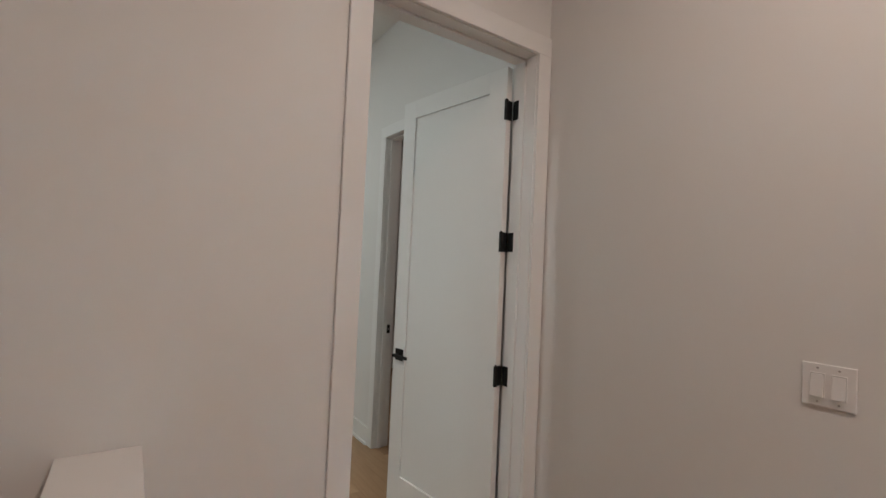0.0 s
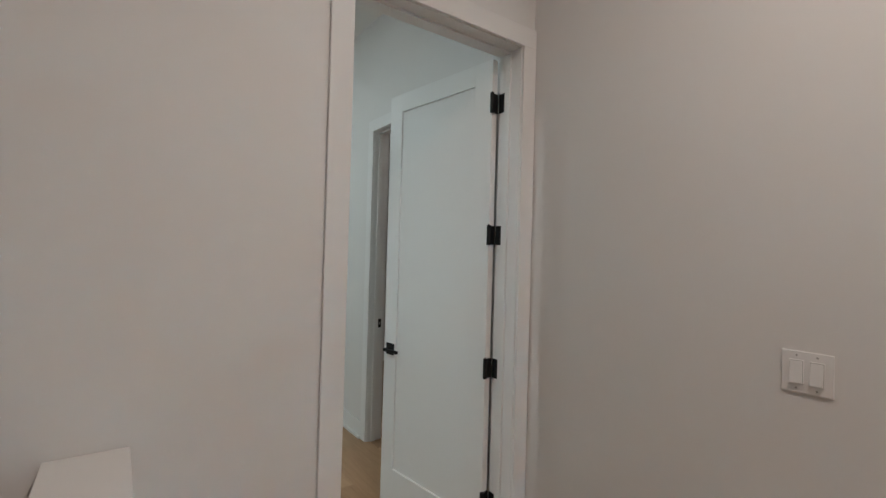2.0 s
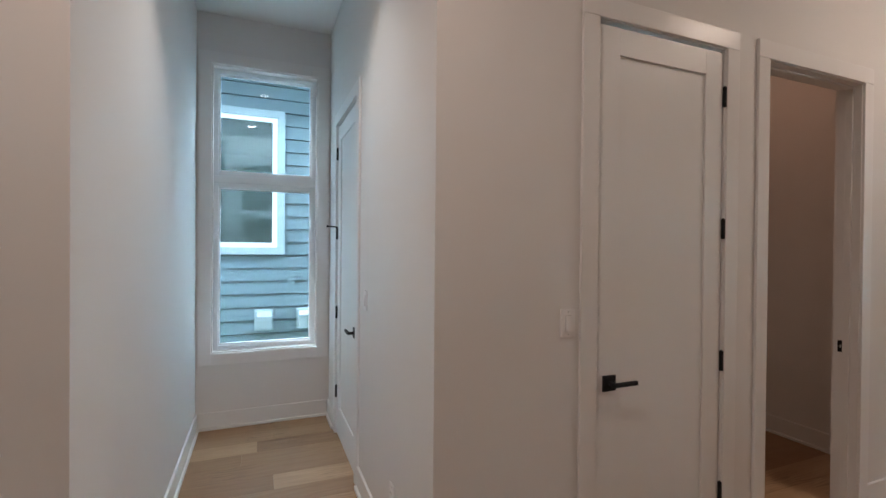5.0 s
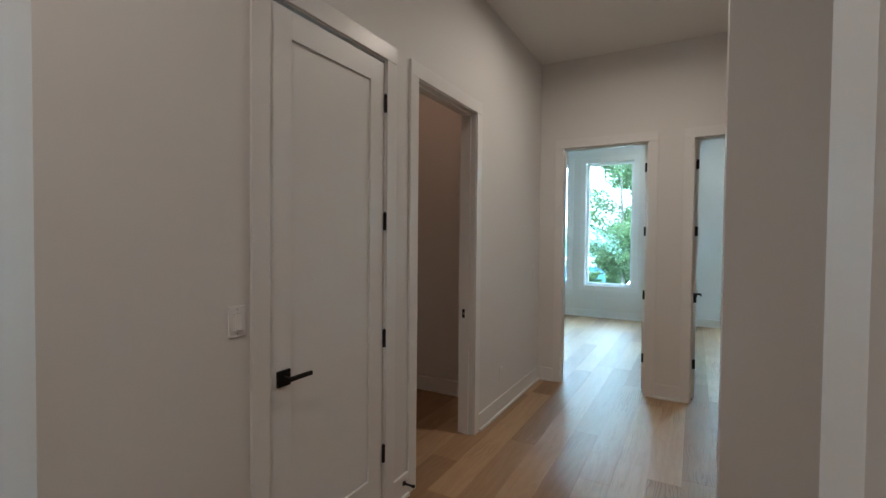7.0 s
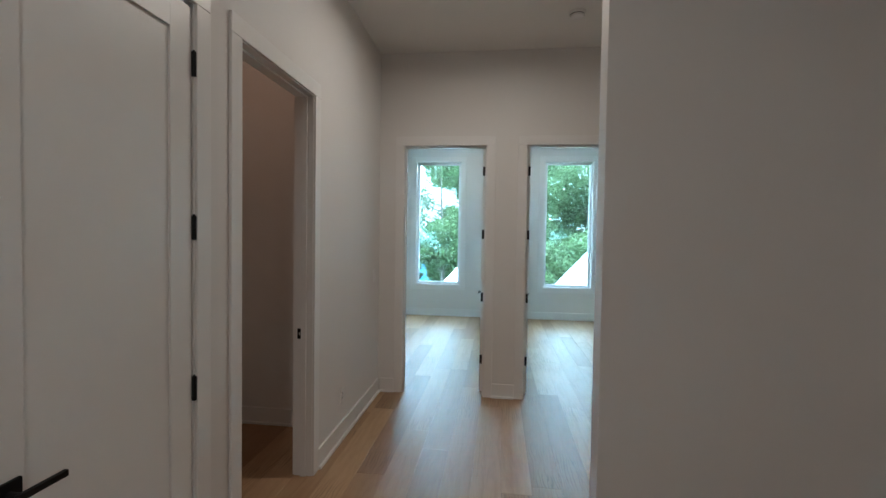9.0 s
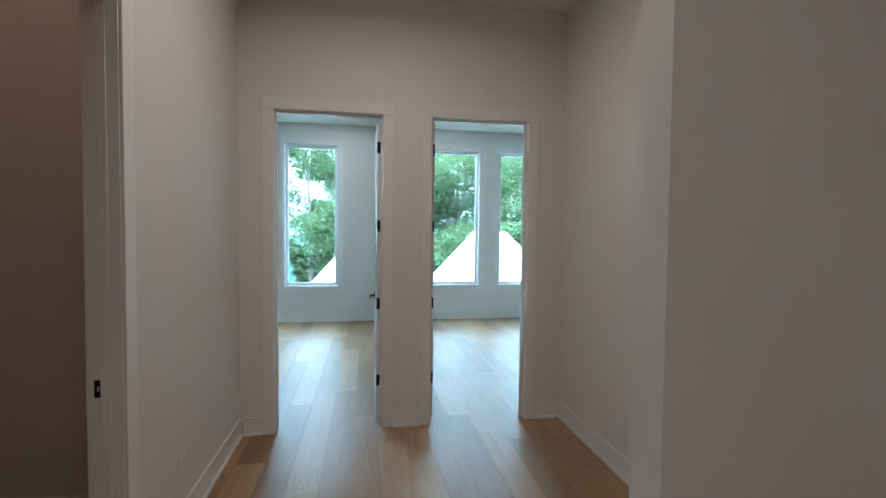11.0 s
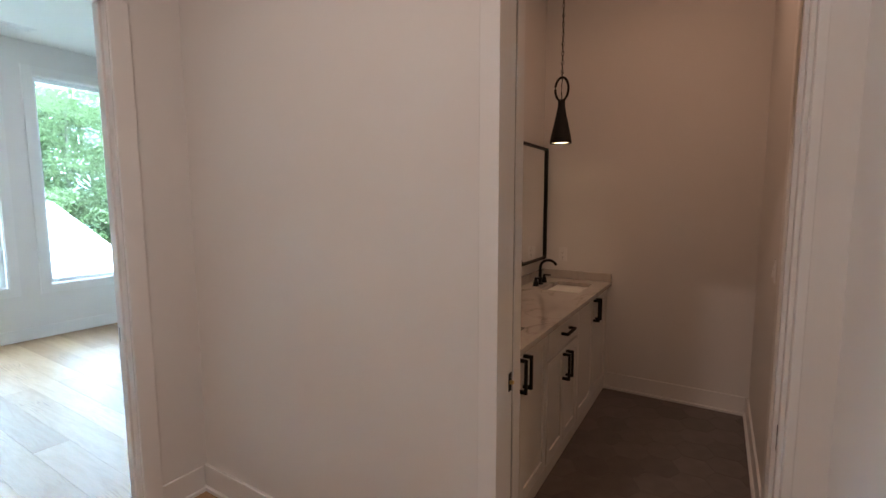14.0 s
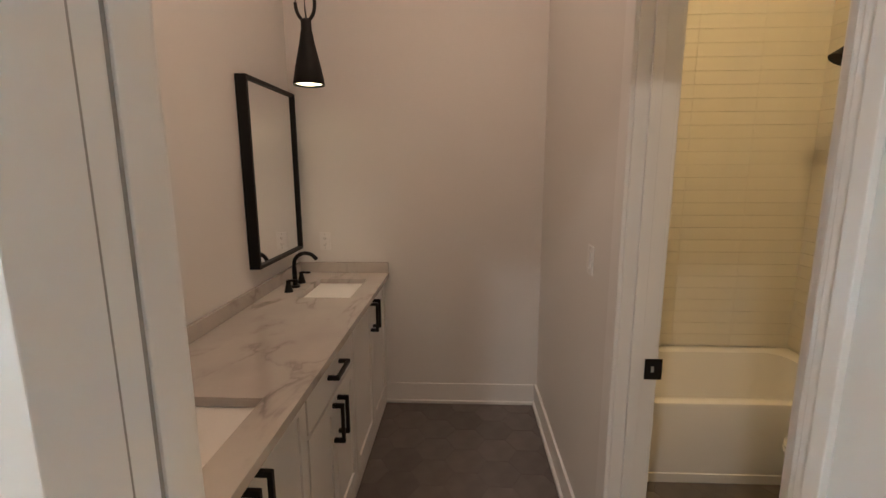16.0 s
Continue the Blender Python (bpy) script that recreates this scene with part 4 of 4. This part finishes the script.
def ceiling_vent(x, y):
    root = thing("ceiling_vent", "white slatted air vent in the ceiling", "vent", at=Matrix.Translation((x, y, CEIL)), group="ceiling vents")
    for a in ((-0.16, -0.085, -0.006, 0.16, -0.065, 0), (-0.16, 0.065, -0.006, 0.16, 0.085, 0), (-0.16, -0.065, -0.006, -0.14, 0.065, 0), (0.14, -0.065, -0.006, 0.16, 0.065, 0)):
        part("frame", boxed(a, bevel=0.001), TRIM, root)
    part("backing", boxed((-0.14, -0.065, -0.0015, 0.14, 0.065, -0.0005)), DARK_PLASTIC, root)
    for i in range(7):
        y0 = -0.058 + i * 0.019
        part("slat", boxed((-0.14, y0 - 0.002, -0.007, 0.14, y0 + 0.006, -0.003)), TRIM, root)


ceiling_vent(2.39, -7.68)
ceiling_vent(-1.2, -7.70)

# ---- outdoors ----
ground = structure("ground", boxed((-600, -900, -4.1, 600, 600, -4.0)), GRASS, "grassy ground around the houses", "ground")

# neighbour's house beside the nook
NBX = 7.0
nb = thing("neighbour_house", "blue-grey lap-sided house with white window trim", "house")
part("wall", boxed((NBX + 0.02, -6, -4, NBX + 0.3, 9, 4.15)), SIDING, nb)
bm = bmesh.new()
vs = [bm.verts.new(p) for p in ((NBX - 0.75, -6.3, 4.00), (NBX - 0.75, 9.3, 4.00), (NBX + 5, 9.3, 6.6), (NBX + 5, -6.3, 6.6), (NBX - 0.75, -6.3, 4.14), (NBX - 0.75, 9.3, 4.14), (NBX + 5, 9.3, 6.74), (NBX + 5, -6.3, 6.74))]
for f in ((0, 1, 2, 3), (4, 7, 6, 5), (0, 4, 5, 1), (1, 5, 6, 2), (2, 6, 7, 3), (3, 7, 4, 0)):
    bm.faces.new([vs[i] for i in f])
part("roof", bm, HOUSE_TRIM, nb)
WY0, WY1, WB, WT = 0.70, 2.0, 1.36, 3.32
NBX -= 0.035
wn_ = part("window", boxed((NBX - 0.03, WY0, WB, NBX + 0.02, WY0 + 0.10, WT), (NBX - 0.03, WY1 - 0.10, WB, NBX + 0.02, WY1, WT),
                           (NBX - 0.03, WY0 + 0.10, WB, NBX + 0.02, WY1 - 0.10, WB + 0.10), (NBX - 0.03, WY0 + 0.10, WT - 0.10, NBX + 0.02, WY1 - 0.10, WT), bevel=0.004), HOUSE_TRIM, nb, "white trimmed window")
part("sash", boxed((NBX - 0.012, WY0 + 0.10, WB + 0.10, NBX + 0.018, WY0 + 0.16, WT - 0.10), (NBX - 0.012, WY1 - 0.16, WB + 0.10, NBX + 0.018, WY1 - 0.10, WT - 0.10),
                   (NBX - 0.012, WY0 + 0.16, WB + 0.10, NBX + 0.018, WY1 - 0.16, WB + 0.16), (NBX - 0.012, WY0 + 0.16, WT - 0.16, NBX + 0.018, WY1 - 0.16, WT - 0.10)), VINYL, wn_)
part("pane", boxed((NBX + 0.004, WY0 + 0.16, WB + 0.16, NBX + 0.010, WY1 - 0.16, WT - 0.16)), material("dark_pane", (0.035, 0.045, 0.042), 0.02, spec=0.6), wn_, "dark reflecting glass")
for vy in (0.96, 0.42):
    vent = part("dryer_vent", boxed((NBX - 0.035, vy - 0.12, 0.33, NBX - 0.016, vy + 0.12, 0.62), bevel=0.004), HOUSE_TRIM, nb, "white wall vent hood")
    bm = bmesh.new()
    vs = [bm.verts.new(p) for p in ((NBX - 0.035, vy - 0.09, 0.59), (NBX - 0.035, vy + 0.09, 0.59), (NBX - 0.17, vy + 0.09, 0.54), (NBX - 0.17, vy - 0.09, 0.54),
                                    (NBX - 0.035, vy - 0.09, 0.36), (NBX - 0.035, vy + 0.09, 0.36), (NBX - 0.15, vy + 0.09, 0.36), (NBX - 0.15, vy - 0.09, 0.36))]
    for f in ((0, 1, 2, 3), (3, 2, 6, 7), (0, 3, 7, 4), (1, 5, 6, 2)):
        bm.faces.new([vs[i] for i in f])
    part("hood", bm, HOUSE_TRIM, vent)
NBX += 0.035
lap = bmesh.new()
profile = ((-0.010, 0.0), (0.008, 0.166), (0.034, 0.166), (0.034, 0.178), (0.036, 0.178), (0.036, 0.0))
ends = [[lap.verts.new((x, y, z)) for x, z in profile] for y in (-6, 9)]
for k in range(6):
    lap.faces.new((ends[0][k], ends[0][(k + 1) % 6], ends[1][(k + 1) % 6], ends[1][k]))
for ring in ends:
    lap.faces.new(ring)
lap_mesh = mesh("siding_board", lap, SIDING)
for i in range(27):
    ob = new("siding_board", lap_mesh)
    ob.parent = nb
    ob.location = (NBX - 0.016, 0, -0.6 + i * 0.178)

# white hip-roofed houses beyond the bedrooms
def hip_house(x0, x1, eave, run, label):
    """White walls under a pale hipped roof with eaves, fascia and a short ridge."""
    root = thing("house", label, "house", group="white houses behind")
    y0, y1, ridge = -27.4, -22.5, 1.58
    part("wall", boxed((x0 + 0.35, y0 + 0.35, -4.0, x1 - 0.35, y1 - 0.35, eave - 0.02)), WHITE_OUT, root)
    top = [(x0 + run, (y0 + y1) / 2, ridge), (x1 - run, (y0 + y1) / 2, ridge)]
    bm = bmesh.new()
    low = [bm.verts.new((x, y, eave - 0.14)) for x, y in ((x0, y0), (x1, y0), (x1, y1), (x0, y1))]
    rim = [bm.verts.new((x, y, eave)) for x, y in ((x0, y0), (x1, y0), (x1, y1), (x0, y1))]
    a, b = (bm.verts.new(p) for p in top)
    for k in range(4):
        bm.faces.new((low[k], low[(k + 1) % 4], rim[(k + 1) % 4], rim[k]))
    bm.faces.new(low[::-1])
    for f in ((rim[0], rim[1], b, a), (rim[1], rim[2], b), (rim[2], rim[3], a, b), (rim[3], rim[0], a)):
        bm.faces.new(f)
    roof = part("roof", bm, ROOF, root)
    bm = bmesh.new()
    for p, q in ((top[0], top[1]), ((x0, y1, eave), top[0]), ((x1, y1, eave), top[1]), ((x0, y0, eave), top[0]), ((x1, y0, eave), top[1])):
        rod(bm, p, q, 0.035, 0.035, seg=6)
    part("ridge_cap", bm, ROOF, roof)
    bm = bmesh.new()
    for vx in (0.38, 0.44):
        x = x1 + (x0 - x1) * vx
        rod(bm, (x, y1 - 1.0, eave + 0.6), (x, y1 - 1.0, eave + 1.25), 0.05, 0.05, seg=10)
    part("vent_pipe", bm, SIDING, roof)
    return root


hip_house(-9.3, -2.6, -1.55, 2.4, "small white house with a pale hipped roof")
hip_house(-1.75, 4.1, -1.6, 2.85, "narrow white house with a pale hipped roof")

shed = thing("blue_shed", "low building with bright blue walls and a white flat roof", "building")
part("wall", boxed((6.0, -54, -4, 15, -48, -1.35)), BLUE, shed)
part("roof", boxed((5.0, -54.4, -1.35, 15.4, -47.6, -0.7)), WHITE_OUT, shed)


def tree(x, y, height, spread, seed, leaves):
    """Tapered trunk, limbs, and a crown of many small leaf clusters with gaps."""
    rng = random.Random(seed)
    root = thing("tree", "tall broad-leaved tree in fresh green leaf", "tree", at=Matrix.Translation((x, y, -4.0)), group="trees behind the house")
    bm = bmesh.new()
    lean = rng.uniform(-0.4, 0.4)
    spine = [(lean * (k / 8) ** 2, 0.2 * math.sin(k + seed), height * 0.92 * k / 8) for k in range(9)]
    for k in range(8):
        rod(bm, spine[k], spine[k + 1], height * 0.014 * (1 - k / 8.5), height * 0.014 * (1 - (k + 1) / 8.5), seg=8)
    tips = []
    for k in range(26):
        t = rng.uniform(0.22, 0.95)
        i = min(7, int(t * 8))
        base = Vector(spine[i]).lerp(Vector(spine[i + 1]), t * 8 - i)
        a = k * 2.4 + rng.uniform(-0.4, 0.4)
        reach = spread * (0.45 + 0.75 * math.sin(math.pi * min(1, (t - 0.12) / 0.92))) * rng.uniform(0.55, 1.1)
        end = base + Vector((math.cos(a) * reach, math.sin(a) * reach, reach * rng.uniform(0.1, 0.7)))
        mid = base.lerp(end, 0.5) + Vector((0, 0, -0.08 * reach))
        r = height * 0.0042 * (1.2 - t)
        rod(bm, base, mid, r, r * 0.6, seg=6)
        rod(bm, mid, end, r * 0.6, r * 0.2, seg=6)
        tips += [(mid, reach * 0.35), (base.lerp(end, 0.75), reach * 0.34), (end, reach * 0.32)]
    part("trunk", bm, BARK, root, "grey-brown trunk and limbs")
    verts, faces = [], []
    for _ in range(leaves):
        c, s = tips[rng.randrange(len(tips))]
        p = c + Vector((rng.gauss(0, 0.55), rng.gauss(0, 0.55), rng.gauss(0, 0.34))) * s
        q = Euler((rng.uniform(-1.0, 1.0), rng.uniform(-1.0, 1.0), rng.uniform(0, 6.3))).to_matrix()
        l = rng.uniform(0.11, 0.23)
        n = len(verts)
        for u, v, w in ((-0.5, 0, 0), (0, -0.32, 0.08), (0.55, 0, 0), (0, 0.32, 0.08)):
            verts.append(p + q @ Vector((u * l, v * l, w * l)))
        faces.append((n, n + 1, n + 2, n + 3))
    me = bpy.data.meshes.new("crown")
    me.from_pydata(verts, [], faces)
    me.materials.append(LEAF)
    ob = new("crown", me)
    ob.parent = root
    return root


TREES = [(-2.5, -34, 14.5, 3.6), (-6.5, -37, 16, 3.8), (-11.0, -35, 14.5, 3.8), (-16, -41, 17, 4.4), (4.5, -31, 14.0, 3.4), (-0.5, -40, 15.5, 3.6), (-9, -45, 17, 4.2), (-20, -37, 15, 4.2), (-4, -47, 17, 4.2), (14.5, -44, 6.5, 2.6), (-13.5, -46, 17, 4.4), (5.6, -40, 3.1, 1.15), (8.9, -43, 2.5, 0.8)]
TREES += [(3.2, -37, 12.5, 2.8), (-2.4, -29.5, 5.4, 1.7), (-4.6, -30.5, 6.0, 1.9), (-7.4, -30, 6.4, 2.0), (-10.2, -30.5, 6.0, 2.0), (-13.5, -31, 6.5, 2.2), (-0.4, -31, 5.2, 1.8)]
for i, (tx, ty, th, ts) in enumerate(TREES):
    tree(tx, ty, th, ts, 11 + i, 30000 if th > 8 else 14000)

# distant hillside; its colour carries the haze
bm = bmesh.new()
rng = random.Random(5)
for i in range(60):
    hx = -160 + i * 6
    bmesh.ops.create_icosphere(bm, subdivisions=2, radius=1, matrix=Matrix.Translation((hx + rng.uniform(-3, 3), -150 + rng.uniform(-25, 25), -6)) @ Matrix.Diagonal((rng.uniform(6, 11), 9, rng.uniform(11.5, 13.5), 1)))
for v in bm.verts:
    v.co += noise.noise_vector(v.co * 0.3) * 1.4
solid("hazed_wood", bm, HAZED_WOOD, "distant wooded hillside with haze put into its colour", "woods", kind="stuff")

# ---- floors, board by board ----
floor = thing("floor", "wide natural oak floorboards with visible grain and knots", "floor", kind="structure")
rng = random.Random(21)
PW = 0.19
board_cache = {}


def board(x0, y0, x1, y1):
    key = (round(x1 - x0, 3), round(y1 - y0, 2))
    if key not in board_cache:
        w, l = x1 - x0 - 0.0006, y1 - y0 - 0.0006
        board_cache[key] = mesh("board", boxed((0, 0, -0.018, w, l, 0), bevel=0.0012), OAK)
    ob = new("board", board_cache[key])
    ob.parent = floor
    ob.location = (x0, y0, 0)


def lay(x0, y0, x1, y1, long=(1.2, 2.2)):
    x = x0
    while x < x1 - 0.02:
        xe = x1 if x1 - (x + PW) < 0.05 else x + PW
        y = y0
        first = True
        while y < y1 - 0.02:
            l = round(rng.uniform(*long), 1)
            if first:
                l, first = round(rng.uniform(0.5, long[1]), 1), False
            ye = y + l
            if y1 - ye < 0.45:
                ye = y1
            board(x, y, xe, min(ye, y1))
            y = ye
        x = xe


lay(-0.70, YB, X1 + T, YA + T, (1.4, 2.4))
lay(X1 + T, NY0 - T, NX, NY1 + T, (0.7, 1.2))
lay(X1 + T, -2.9, 3.6, -1.2, (1.2, 1.8))
lay(X1 + T, YB, 3.78, YS - T, (1.6, 2.6))
lay(-2.58, YB, -0.70, YS - T, (1.6, 2.6))
lay(-0.7, YA + T, 3.3, 7.0, (1.8, 2.8))
structure("stair_landing", boxed((-1.6, 0.54, -0.02, -0.70, 7.0, 0.0)), TRIM, "plain landing floor beside the stairs", "floor")

# hexagonal tiles
tiles = thing("floor_bath", "dark brown-grey hexagonal floor tiles", "floor", kind="structure")
part("grout_bed", boxed((BX, BY0, -0.02, GX + 0.09, BY1, -0.0014)), GROUT, tiles)
part("grout_bed", boxed((BX, BY1, -0.02, -1.02, 0.38, -0.0014)), GROUT, tiles)
R = 0.115
hexa = bmesh.new()
low = [hexa.verts.new(((R - 0.0015) * math.cos(math.radians(60 * k + 30)), (R - 0.0015) * math.sin(math.radians(60 * k + 30)), -0.012)) for k in range(6)]
mid = [hexa.verts.new((v.co.x, v.co.y, -0.001)) for v in low]
upp = [hexa.verts.new((v.co.x * 0.985, v.co.y * 0.985, 0.0)) for v in low]
for u, v in ((low, mid), (mid, upp)):
    for k in range(6):
        hexa.faces.new((u[k], u[(k + 1) % 6], v[(k + 1) % 6], v[k]))
hexa.faces.new(upp)
hex_mesh = mesh("tile", hexa, HEX)
dx, dy = R * math.sqrt(3), R * 1.5
count = 0
for j in range(-2, 24):
    for i in range(0, 16):
        hx, hy = BX + 0.03 + i * dx + (dx / 2 if j % 2 else 0), BY0 + 0.40 + j * dy
        if BX + 0.02 < hx < GX + 0.06 and VY - 0.12 < hy < BY1 + 0.14 or (-2.55 < hx < -1.12 and BY1 + 0.14 <= hy < 0.3):
            ob = new("tile", hex_mesh)
            ob.parent = tiles
            ob.location = (hx, hy, 0)

# wall tiles round the tub
surround = thing("tub_tiles", "glossy off-white wall tiles laid in long stacked rows", "wall tiles", kind="structure")
part("grout_bed", boxed((BX, TY0, TH - 0.02, BX + 0.004, 0.38, CEIL - 0.002)), TILE_GROUT, surround)
part("grout_bed", boxed((BX + 0.004, 0.376, TH - 0.02, -2.46, 0.38, CEIL - 0.002)), TILE_GROUT, surround)
TWD, THT = 0.3675, 0.0765
t_back = mesh("tile", boxed((0, 0.0003, 0.0006, 0.011, TWD - 0.0003, THT - 0.0006), bevel=0.0009), WALL_TILE)
t_end = mesh("tile", boxed((0.0003, -0.011, 0.0006, TWD - 0.0003, 0, THT - 0.0006), bevel=0.0009), WALL_TILE)
rows = int((CEIL - TH) / THT)
for r in range(rows):
    z = TH + 0.004 + r * THT
    for c in range(4):
        ob = new("tile", t_back)
        ob.parent = surround
        ob.location = (BX + 0.0025, TY0 + c * TWD, z)
    for c in range(2):
        ob = new("tile", t_end)
        ob.parent = surround
        ob.location = (BX + 0.014 + c * TWD, 0.3775, z)
